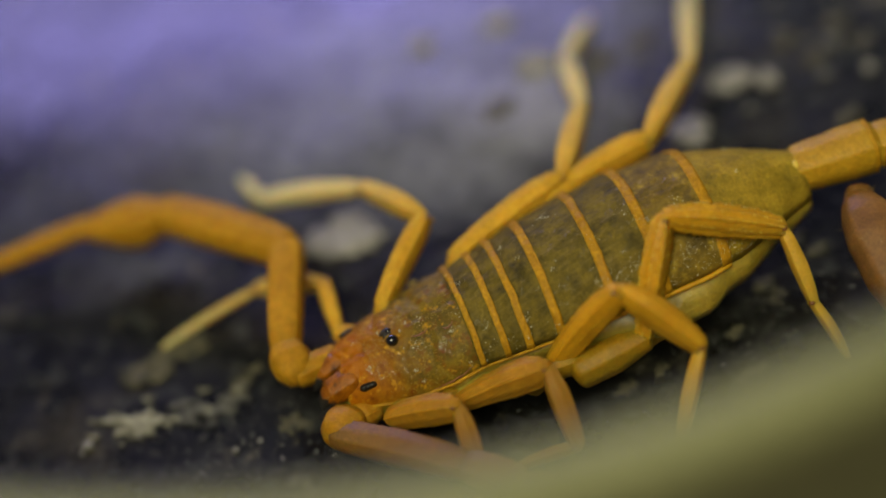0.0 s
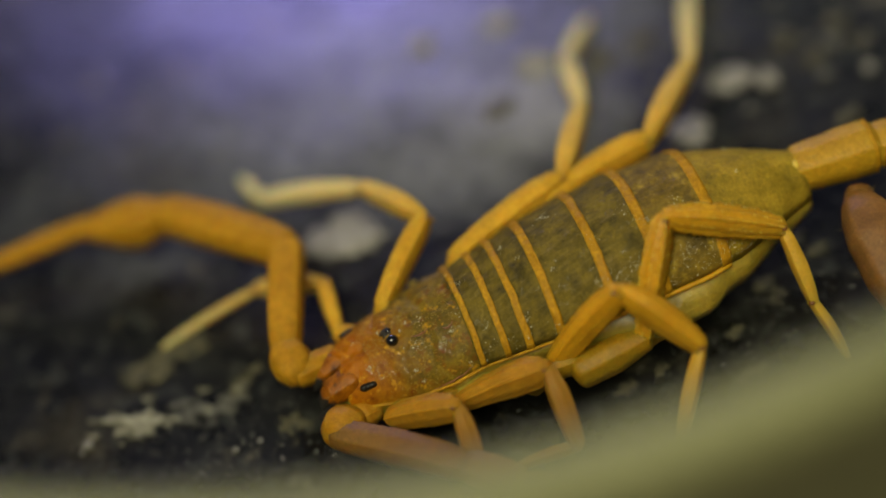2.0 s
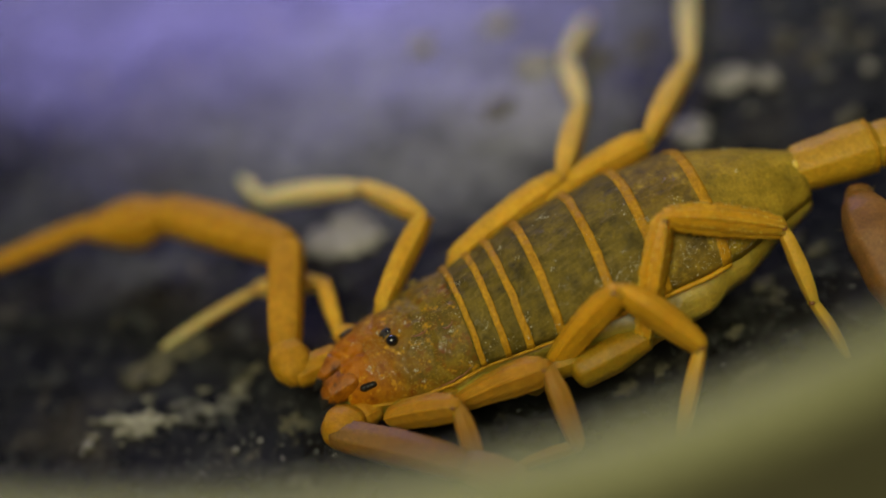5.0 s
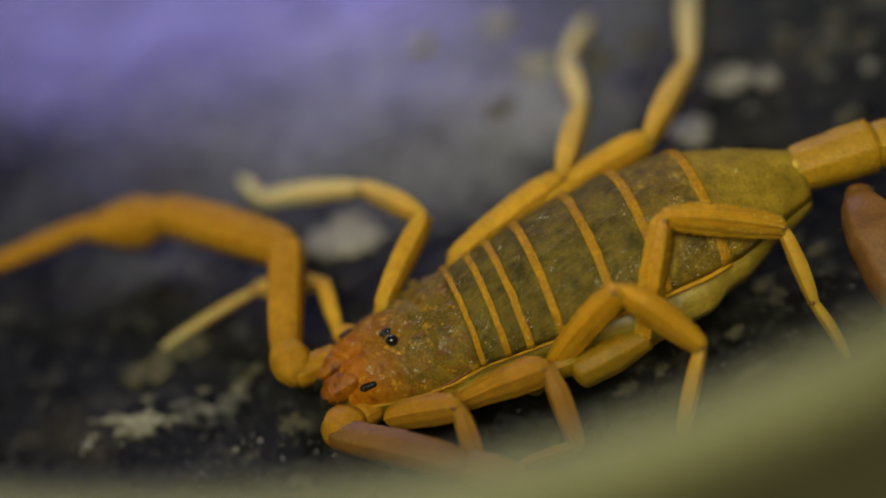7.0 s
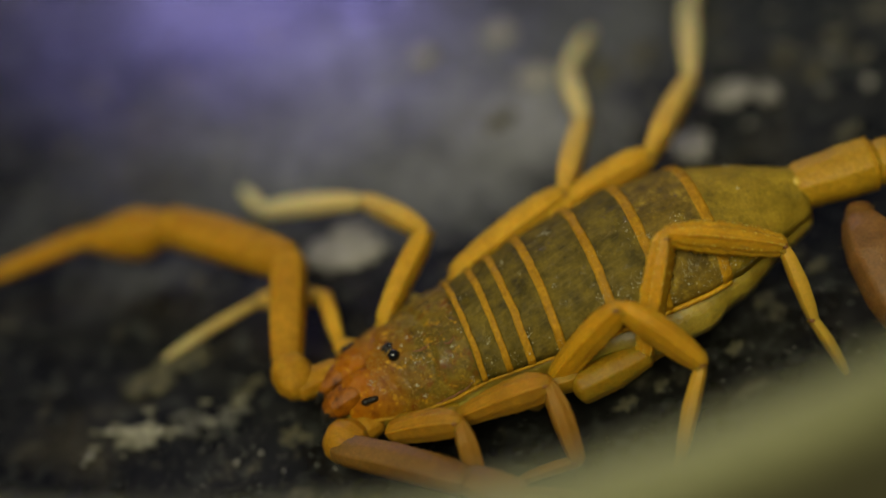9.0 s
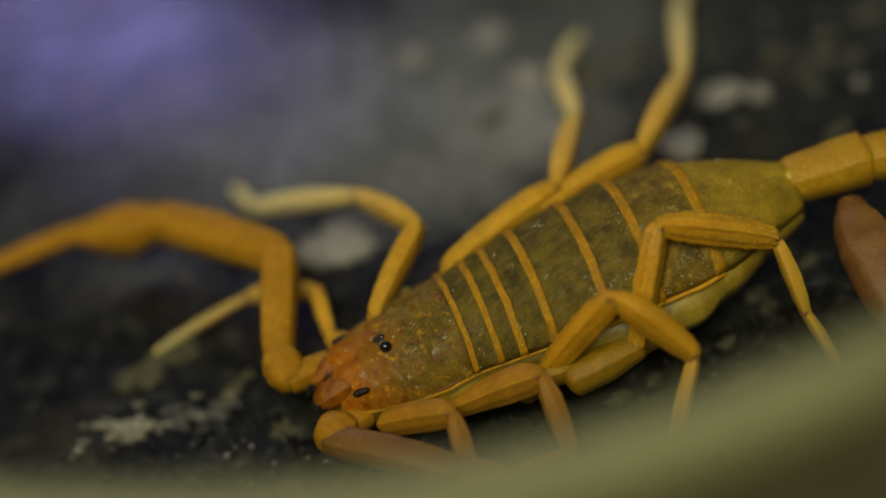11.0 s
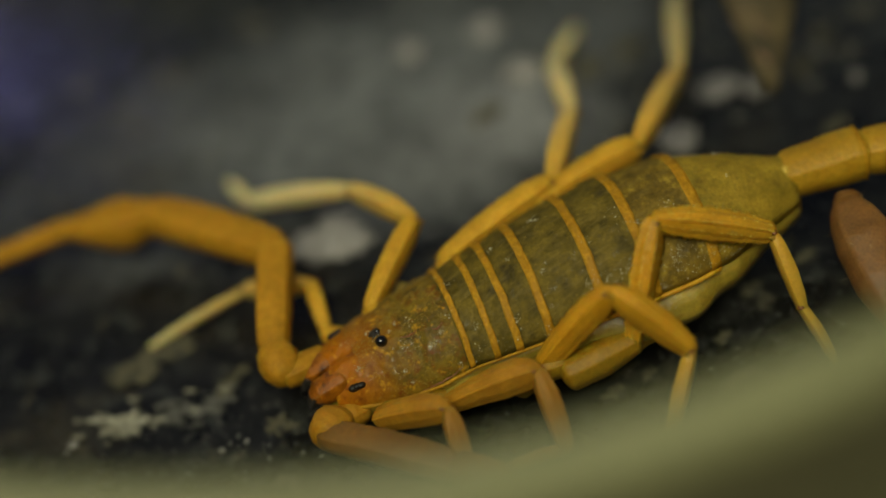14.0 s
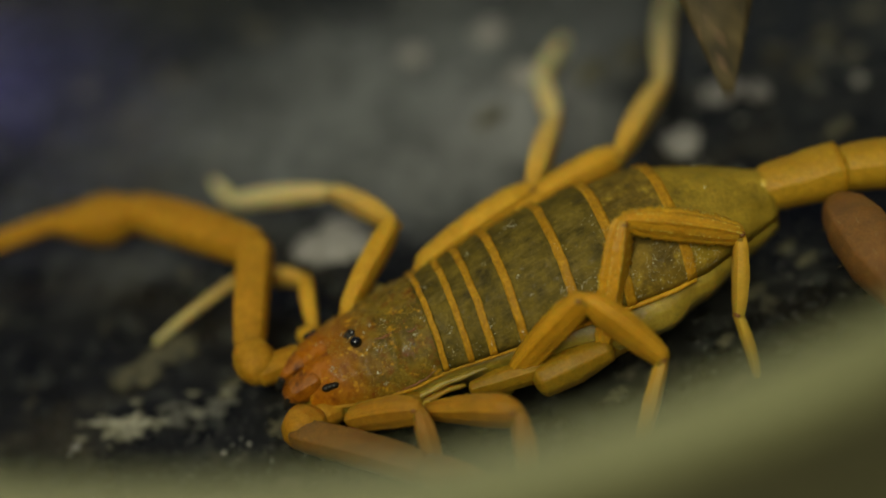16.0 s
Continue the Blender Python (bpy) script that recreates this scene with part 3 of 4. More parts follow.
            part("skin_fold", bm, BELLY if drop < 0.6 else COXA, s, "translucent yellowish fold of skin")
        bm = bmesh.new()
        p = back(6.1, y, 0.0)
        ball(bm, (p[0], p[1] + y * 0.75, p[2] - 0.65), 0.24, 0, (1.0, 0.9, 0.9), 12)
        part("knob", bm, BEAD, s, "pale yellow knob")
    starts = (7.15,) + tuple(b - 0.1 for b in BANDS[:-1])
    for k, end in enumerate(BANDS):
        bm = bmesh.new()
        plate(bm, starts[k], end, 14, -0.10, 0.05, jag=0.10, nv=60)
        t = part("tergite", bm, MIDDLE if k == 6 else TERGITE, s)
        bm = bmesh.new()
        wide = 0.17 + 0.027 * k
        plate(bm, end - wide, end + wide * 0.6, 4, 0.09, 0.09, jag=0.10, wave=0.05, nv=60)
        part("band", bm, BAND, t, "orange hind edge")
        for y in (-1, 1):
            bm = bmesh.new()
            rings = []
            for i in range(7):
                u = starts[k] + 0.1 + (end - starts[k]) * i / 6
                p = Vector(back(u, y, 0.06))
                r = 0.08 if k < 4 else 0.13
                rings.append([(p.x, p.y + r * math.cos(w), p.z + r * math.sin(w)) for w in np.linspace(0, 2 * math.pi, 7)[:-1]])
            loft(bm, rings)
            part("edge", bm, BAND if k < 4 else LEG, t, "orange side edge")
    rnd = random.Random(9)
    # Clusters of tiny pale grains paint the glints of the back.
    bm = bmesh.new()
    nests = [(rnd.uniform(3.0, 22.5), rnd.uniform(-0.95, 0.5), rnd.uniform(0.2, 0.9)) for _ in range(40)]
    nests += [(rnd.uniform(1.2, 6.8), rnd.uniform(-0.9, 0.2), rnd.uniform(0.15, 0.5)) for _ in range(8)]
    nests += [(rnd.uniform(9, 22), rnd.uniform(-0.97, -0.7), rnd.uniform(0.3, 0.8)) for _ in range(22)]
    for _ in range(1900):
        cs, cv, cr = rnd.choice(nests)
        u, v = cs + rnd.gauss(0, cr * 0.32), max(-0.97, min(0.97, cv + rnd.gauss(0, 0.07 * cr)))
        if not 0.9 < u < 25:
            continue
        p = back(u, v, 0.07 + 0.02 * rnd.random())
        p = (p[0], p[1], p[2] + (shield_height(u, p[1]) - 0.04 if u < 7.3 else 0.0))
        g = rnd.choice((0.012, 0.018, 0.022, 0.028, 0.045))
        vs = [bm.verts.new((p[0] + g * rnd.uniform(-1, 1), p[1] + g * rnd.uniform(-1, 1), p[2] + g * h)) for h in (-0.6, 0.1, 0.4, 0.9)]
        for f in ((0, 1, 2), (0, 1, 3), (0, 2, 3), (1, 2, 3)):
            bm.faces.new([vs[k] for k in f])
    gold = bmesh.new()
    for _ in range(2000):
        u, v = rnd.uniform(2.4, 7.0), rnd.uniform(-0.97, 0.9)
        if noise.noise((u * 0.9, v * 2.0, 7.0)) + 0.6 * noise.noise((u * 3, v * 8, 7.0)) < -0.15:
            continue
        p = Vector(back(u, v, 0.06))
        p.z += shield_height(u, p.y) - 0.04
        g = rnd.uniform(0.012, 0.032)
        vs = [gold.verts.new((p.x + g * a, p.y + g * b, p.z + g * c)) for a, b, c in ((1, 0, -0.3), (0, 1, -0.3), (-1, 0, -0.3), (0, -1, -0.3), (0, 0, 0.6))]
        for a in range(4):
            gold.faces.new((vs[a], vs[(a + 1) % 4], vs[4]))
    tagged(part("granulation", gold, GOLD, car, "golden granulation"), kind="stuff")
    glint_specks = part("glint_specks", bm, GLINTS, s, "pale specks that stand in for glints on the back")
    glint_specks.data.polygons.foreach_set("use_smooth", [False] * len(glint_specks.data.polygons))
    tagged(glint_specks, kind="stuff")
    bm = bmesh.new()
    plate(bm, 20.1, 25.6, 14, -0.08, 0.02, jag=0.08)
    part("last_tergite", bm, HIND, s, "olive tapering last back plate")
    # the soft flanks and the underside
    bm = bmesh.new()
    rings = []
    for i in range(44):
        u = 0.6 + 25.0 * i / 43
        w, e = HALF(u), EDGE(u)
        puff = 1.02 + 0.27 * math.exp(-((u - 16.6) / 3.6) ** 2) + 0.025 * math.sin(u * 2.1) + 0.02 * noise.noise((u * 1.4, 0, 3))
        floor_low = 0.9 + 2.0 * max(0.0, (u - 19) / 6.6) ** 1.3
        ring = []
        for j in range(25):
            a = math.pi * j / 24
            y = w * puff * math.cos(a) if 0 < j < 24 else w * 0.97 * math.cos(a)
            z = e - 0.12 - (e - floor_low) * math.sin(a) ** 0.8 + 0.10 * noise.noise((u * 1.1, y * 1.3, 1))
            ring.append((u - 13, y, z))
        rings.append(ring)
    loft(bm, rings)
    part("belly", bm, BELLY, s, "swollen translucent olive-yellow flanks and belly")
    for y in (-1, 1):
        for x0, x1, r in ((-4.6, -0.4, 0.62), (-0.6, 3.6, 0.70)):
            bm = bmesh.new()
            limb(bm, (x0, y * 4.25, 3.1), (x1, y * 4.7, 3.4), ((0, 0.6 * r), (0.3, r), (0.7, r), (1, 0.6 * r)), keel=0.08, rough=0.05, seed=19, thin=0.8)
            part("hip", bm, COXA, s, "translucent amber hip plate")
    # mouth parts
    for y in (0.40, -0.88):
        bm = bmesh.new()
        limb(bm, (-11.4, y, 3.45), (-13.05, y * 1.05, 2.95), ((0, 0.62), (0.4, 0.70), (0.8, 0.62), (1, 0.42)), keel=0.04, rough=0.08, seed=4)
        bristles(bm, (-11.9, y, 3.3), (-13.1, y * 1.05, 2.95), lambda u: 0.6, 12, 6, 1, (0.15, 0.4))
        ch = part("chelicera", bm, [FACE, HAIR], s, "glossy red-brown mouth claw")
        for dy in (-0.2, 0.2):
            bm = bmesh.new()
            limb(bm, (-12.95, y + dy, 3.12), (-13.4, y + dy * 0.6, 2.2), ((0, 0.28), (0.5, 0.24), (1, 0.08)), keel=0.02)
            part("fang", bm, SOOT, ch, "dark fang")


# each leg's joints from its hip to its claw
LEGS = {
    "n1": ((-9.01, -2.67, 2.2), (-10.6, -3.3, 2.6), (-7.48, -5.22, 4.2), (-7.59, -7.23, 1.6), (-6.44, -8.02, 0.15)),
    "n2": ((-7.52, -3.2, 2.4), (-7.37, -3.84, 2.5), (-2.88, -5.2, 4.5), (-2.84, -8.02, 1.7), (-5.84, -6.96, 0.15)),
    "n3": ((-3.75, -4.2, 2.2), (-2.36, -4.21, 3.2), (1.26, -4.87, 7.8), (4.03, -7.41, 4.7), (1.77, -9.58, 1.2), (1.1, -10.27, 0.15)),
    "n4": ((-1.32, -5.07, 3.0), (2.07, -5.12, 3.7), (4.56, -2.42, 8.6), (10.05, -3.65, 6.0), (10.4, -6.1, 2.85), (11.25, -7.97, 0.15)),
    "f1": ((-10.47, 1.58, 2.6), (-11.28, 2.93, 2.4), (-11.02, 6.57, 2.2), (-14.28, 8.49, 1.3), (-19.86, 8.04, 0.15)),
    "f2": ((-8.1, 1.25, 3.0), (-8.94, 2.2, 4.0), (-5.2, 5.68, 5.2), (-7.41, 9.79, 4.4), (-12.32, 14.86, 0.7), (-12.87, 17.26, 0.2)),
    "f3": ((-4.08, 2.4, 4.0), (-4.67, 3.0, 4.5), (1.9, 4.85, 5.2), (4.9, 9.8, 4.2), (6.0, 15.6, 1.8), (8.99, 20.14, -0.5)),
    "f4": ((0.55, 3.9, 4.0), (2.13, 4.6, 4.8), (6.7, 5.05, 5.4), (11.1, 10.0, 4.2), (14.36, 18.16, 0.9), (16.81, 22.27, -1.15)),
}
WIDE = {"n1": 1.08, "n2": 1.10, "n3": 1.10, "n4": 1.02, "f1": 0.80, "f2": 0.95, "f3": 1.14, "f4": 1.12}
SEGMENTS = ("femur", "patella", "tibia", "tarsus")
SHAPES = {
    "trochanter": ((0, 0.85), (0.5, 0.9), (1, 0.62)),
    "femur": ((0, 0.46), (0.05, 0.56), (0.3, 0.69), (0.6, 0.75), (0.8, 0.71), (0.95, 0.58), (1, 0.44)),
    "patella": ((0, 0.36), (0.05, 0.48), (0.25, 0.66), (0.5, 0.70), (0.75, 0.64), (0.95, 0.50), (1, 0.38)),
    "tibia": ((0, 0.30), (0.12, 0.42), (0.45, 0.50), (0.8, 0.43), (1, 0.30)),
    "tarsus": ((0, 0.28), (0.3, 0.34), (0.8, 0.28), (1, 0.17)),
}
legs = {}


def build_leg(s, key):
    joints, k = LEGS[key], WIDE[key]
    far = key[0] == "f"
    names = SEGMENTS[:len(joints) - 2] if len(joints) == 6 else ("femur", "tibia", "tarsus")
    skin = HAZED if far else ORANGE if key in ("n1", "n2") else LEG
    bm = bmesh.new()
    base = joints[0]
    limb(bm, (0, 0, 0), shifted(joints[1:2], base)[0], [(u, r * (k if far or key == "n4" else k * 0.66)) for u, r in SHAPES["trochanter"]], seed=1, thin=0.85, square=0.92, keel=0.06, rough=0.03)
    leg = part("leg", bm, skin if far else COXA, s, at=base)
    pieces = []
    for i, name in enumerate(names):
        a, b = joints[i + 1], joints[i + 2]
        short = len(joints) == 5
        shape = SHAPES["patella" if name == "tibia" and short else name]
        slim = name == "tarsus" or (name == "tibia" and not short)
        w = k * {"f1": 0.95, "f2": 1.15}.get(key, 1.2) if far and slim else k * 0.88 if slim else k * 0.9 if key == "n3" and name == "femur" else k
        bm = bmesh.new()
        end = Vector(shifted([b], a)[0])
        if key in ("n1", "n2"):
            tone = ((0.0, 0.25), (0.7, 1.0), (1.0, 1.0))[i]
        elif key == "f1":
            tone = ((0.0, 0.0), (0.1, 0.25), (0.25, 0.75))[i]
        else:
            tone = ((0.0, 0.0), (0.05, 0.35) if far else (0.0, 0.15), (0.55, 0.95) if far else (0.4, 0.75), (0.8, 1.0))[i + (1 if short and i else 0)]
        if key == "n2" and i == 0:
            shape = ((0, 0.40), (0.2, 0.56), (0.6, 0.78), (0.85, 0.78), (0.96, 0.62), (1, 0.46))
        profile = [(u, r * w) for u, r in shape]
        limb(bm, (0, 0, 0), end, profile, tall=1.0, thin=0.72 if not slim else 0.85, square=0.72 if key == "n4" else 0.82,
             bow=0.12, keel=0.08 if slim else 0.17 if key == "n4" else 0.12, rough=0.03 if slim else 0.22 if key == "n4" else 0.05, seed=i + 11, tone=tone,
             beads=key == "n4" and not slim, n=56 if key == "n4" else 40)
        side, up = frame_along(end)
        if key == "n4" and not slim:
            bristles(bm, (0, 0, 0), end, table(profile), 8, 71 + i, 3, thin=0.8)
        if name != "tarsus":
            r = shape[-1][1] * w
            near = side if side.y < 0 else -side
            e = end.normalized()
            ball(bm, tuple(end - e * 0.10 + near * (r * 0.55) + up * (r * 0.72)), 0.17, 1, (1.0, 1.0, 0.7), seg=10)
            ball(bm, tuple(end - e * 0.05 + near * (r * 0.8) - up * (r * 0.1)), r * 0.42, 4, (1.0, 0.8, 1.0), seg=12)
        elif not far:
            for sg in (-1, 1):
                c0 = end - end.normalized() * 0.1
                limb(bm, c0, c0 + end.normalized() * 0.55 + side * (sg * 0.22), ((0, 0.08), (1, 0.02)), mat=1, keel=0, caps=False, n=6)
        label = "pale yellow end segment" if slim and key not in ("n1", "n2") else "rose-brown segment" if key in ("n1", "n2") and i > 0 else ""
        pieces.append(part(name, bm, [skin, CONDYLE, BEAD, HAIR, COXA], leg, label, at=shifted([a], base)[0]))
    legs[key] = (leg, pieces)


def build_palp(s, joints, radii, mat):
    """A pincer arm: hip, trochanter, femur, patella, hand and two fingers."""
    base = joints[0]
    hip = ORANGE if mat is ROSE else PALP
    bm = bmesh.new()
    limb(bm, (0, 0, 0), shifted(joints[1:2], base)[0], ((0, 0.6), (0.5, 0.72), (1, 0.62)), keel=0.05, square=0.9, rough=0.02, n=14)
    arm = part("pincer_arm", bm, hip, s, at=base)
    bm = bmesh.new()
    limb(bm, (0, 0, 0), shifted(joints[2:3], joints[1])[0], ((0, 0.80), (0.25, 1.02), (0.7, 1.08), (1, 0.92)), keel=0.04, rough=0.02, square=0.92, seed=8, n=14)
    part("trochanter", bm, hip, arm, at=shifted(joints[1:2], base)[0])
    for i, name in enumerate(("femur", "patella", "hand")):
        a, b = joints[i + 2], joints[i + 3]
        bm = bmesh.new()
        end = shifted([b], a)[0]
        limb(bm, (0, 0, 0), end, radii[i], tall=0.95, keel=0.06, rough=0.05, bow=-0.3 if name == "hand" else 0.15, seed=31 + i, square=0.84)
        part(name, bm, mat, arm, at=shifted([a], base)[0])
    a, b = Vector(joints[5]), Vector(joints[6])
    side, up = frame_along(b - a)
    for sg, name in ((-1, "fixed_finger"), (1, "movable_finger")):
        bm = bmesh.new()
        limb(bm, side * (sg * 0.20), b - a + side * (sg * 0.08), ((0, 0.38), (0.4, 0.31), (0.9, 0.22), (1, 0.10)), keel=0.06, bow=0.12 * sg)
        part(name, bm, mat, arm, at=shifted([joints[5]], base)[0])


def build_tail(s):
    joints = ((12.3, 0.0, 5.3), (16.45, -0.38, 5.4), (20.5, -1.22, 5.0), (22.4, -4.6, 4.4), (20.4, -9.0, 3.6), (15.8, -11.0, 2.6))
    size = (1.24, 1.2, 1.18, 1.2, 1.2)
    for i in range(5):
        a, b = joints[i], joints[i + 1]
        r = size[i]
        d = Vector(b) - Vector(a)
        side, up = frame_along(d)
        bm = bmesh.new()
        limb(bm, (0, 0, 0), d, ((0, 0.76 * r), (0.05, 0.86 * r), (0.15, 0.90 * r), (0.5, 0.95 * r), (0.90, 1.02 * r), (0.97, 1.0 * r), (1, 0.88 * r)),
             keel=0.05, rough=0.03, square=0.88, seed=50 + i, n=60)
        seg = part("tail_segment", bm, TAIL if i < 3 else RED, s, at=a)
        for sg in (-1, 1):
            bm = bmesh.new()
            p = d * 0.955 + side * (sg * 0.55 * r) + up * (0.62 * r)
            ball(bm, p, 0.30, 0, (0.8, 0.9, 0.7), 14)
            part("boss", bm, BEAD if i < 3 else RED, seg, "pale rounded boss at the hind end")
        bm = bmesh.new()
        limb(bm, d * 0.93, d * 0.985, ((0, 1.0 * r), (0.5, 1.045 * r), (1, 0.99 * r)), keel=0.05, square=0.88, caps=False, n=6)
        part("hind_ring", bm, BAND if i < 3 else RED, seg, "orange raised hind ring")
    bm = bmesh.new()
    ball(bm, (12.25, -0.35, 6.05), 0.36, 0, (0.7, 0.8, 0.8), 14)
    part("tail_joint", bm, BEAD, s, "bright yellow knob where the tail begins")
    a, b = (14.55, -10.4, 2.6), (14.4, -2.5, 4.8)
    bm = bmesh.new()
    shape = ((0, 0.7), (0.15, 1.2), (0.45, 1.56), (0.72, 1.50), (0.88, 1.20), (0.97, 0.85), (1, 0.6))
    end = shifted([b], a)[0]
    limb(bm, (0, 0, 0), end, shape, keel=0.035, rough=0.025, tall=0.9, seed=77, n=60)
    bristles(bm, (0, 0, 0), end, table(shape), 40, 78, 1, (0.3, 0.7))
    tel = part("telson", bm, [RED, HAIR], s, "smooth red-brown poison bulb", at=a)
    legs["telson"] = tel
    bm = bmesh.new()
    limb(bm, (0, 0, -0.1), (1.2, 0.4, -0.7), ((0, 0.62), (0.4, 0.40), (1, 0.04)), keel=0.0, bow=0.25)
    part("sting", bm, RED, tel, "curved sting", at=end)


def build_scorpion():
    s = new("scorpion")
    s.matrix_basis = pose(5.515 * MM, -6.869 * MM, 0, 0, 0, AXIS)
    tagged(s, "yellow scorpion with dark banded back standing on the dish floor", "scorpion")
    build_trunk(s)
    build_tail(s)
    for key in LEGS:
        build_leg(s, key)
    build_palp(s, ((-11.91, 1.01, 3.2), (-13.96, 0.72, 3.2), (-14.10, 2.18, 3.5), (-12.14, 8.03, 4.0), (-17.32, 14.04, 3.1), (-21.98, 15.97, 2.4), (-28.95, 16.65, 1.2)),
               (((0, 0.75), (0.1, 0.86), (0.6, 0.95), (0.92, 0.97), (1, 0.92)),
                ((0, 0.92), (0.12, 1.0), (0.5, 1.14), (0.9, 1.0), (1, 0.92)),
                ((0, 0.80), (0.10, 0.95), (0.35, 1.30), (0.55, 1.15), (0.85, 0.66), (1, 0.46))), PALP)
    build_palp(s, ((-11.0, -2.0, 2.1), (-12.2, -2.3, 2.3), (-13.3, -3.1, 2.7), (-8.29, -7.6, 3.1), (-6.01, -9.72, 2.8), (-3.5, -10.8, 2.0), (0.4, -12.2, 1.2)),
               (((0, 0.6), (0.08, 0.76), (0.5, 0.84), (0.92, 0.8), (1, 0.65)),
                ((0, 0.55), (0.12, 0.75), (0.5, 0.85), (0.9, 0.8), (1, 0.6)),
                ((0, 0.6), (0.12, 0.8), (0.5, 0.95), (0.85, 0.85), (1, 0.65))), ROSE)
    return s


# ---- crumbs on the dish floor ----
def crumb(name, x, y, bits, label, seed, mat, thick=0.16, jag=0.6, turn=0.0, n=54):
    """A crumb or crust lying on the floor, of ragged bits (dx, dy, radius, stretch) grown together."""
    ob = new(name) if len(bits) > 1 else None
    for b, (dx, dy, r, stretch) in enumerate(bits):
        bm = bmesh.new()
        sd = seed + 3.7 * b
        rings = []
        for u, z in ((1.0, -0.1), (0.97, 0.4), (0.8, 0.85), (0.45, 1.0), (0.08, 0.95)):
            ring = []
            for i in range(n):
                a = 2 * math.pi * i / n
                ca, sa = math.cos(a), math.sin(a)
                q = 1 + jag * (1.5 * noise.noise((ca * 1.7 + sd, sa * 1.7, sd * 0.37)) + 0.8 * noise.noise((ca * 4.5 + sd, sa * 4.5, sd * 0.7))
                               + 0.5 * noise.noise((ca * 11 + sd, sa * 11, sd * 0.9)))
                q = max(0.25, q) * r * u
                px_, py_ = q * ca * stretch, q * sa
                h = thick * z * (0.5 + 0.9 * abs(noise.noise((px_ * 1.6 + dx, py_ * 1.6 + dy, sd)))) if z > 0 else -0.1
                ring.append((px_, py_, h))
            rings.append(ring)
        loft(bm, rings)
        if ob:
            part("chip", bm, mat, ob, at=(dx, dy, 0.004 * b))
        else:
            ob = part(name, bm, mat)
    ob.matrix_basis = pose(x * MM, y * MM, floor_z(x, y) * MM, 0, 0, turn)
    return tagged(ob, label, "pebble" if name == "pebble" else "flake" if name == "flake" else "crumb", name + "s on the dish floor")


def flake(x, y, core, spikes, stretch, label, seed):
    """A thin ragged flake with arms: spikes are rows of (angle, length, width in degrees)."""
    n = 150
    rings = []
    for u, z in ((1.0, -0.1), (0.96, 0.45), (0.75, 0.9), (0.4, 1.0), (0.06, 0.95)):
        ring = []
        for i in range(n):
            deg = 360.0 * i / n
            a = radians(deg)
            q = core * (1 + 0.35 * noise.noise((math.cos(a) * 3 + seed, math.sin(a) * 3, seed)))
            for at_, length, wide in spikes:
                gap = abs((deg - at_ + 180) % 360 - 180)
                q += length * math.exp(-(gap / wide) ** 2)
            q *= 1 + 0.22 * noise.noise((math.cos(a) * 14 + seed, math.sin(a) * 14, 3.0))
            fx, fy = q * u * math.cos(a) * stretch, q * u * math.sin(a) * 0.72
            h = 0.13 * z * (0.35 + 1.3 * abs(noise.noise((fx * 2.4, fy * 2.4, seed)))) if z > 0 else -0.1
            ring.append((fx, fy, h))
        rings.append(ring)
    bm = bmesh.new()
    loft(bm, rings)
    ob = part("flake", bm, FLAKE)
    ob.matrix_basis = pose(x * MM, y * MM, floor_z(x, y) * MM, 0, 0, -14)
    return tagged(ob, label, "flake", "flakes on the dish floor")


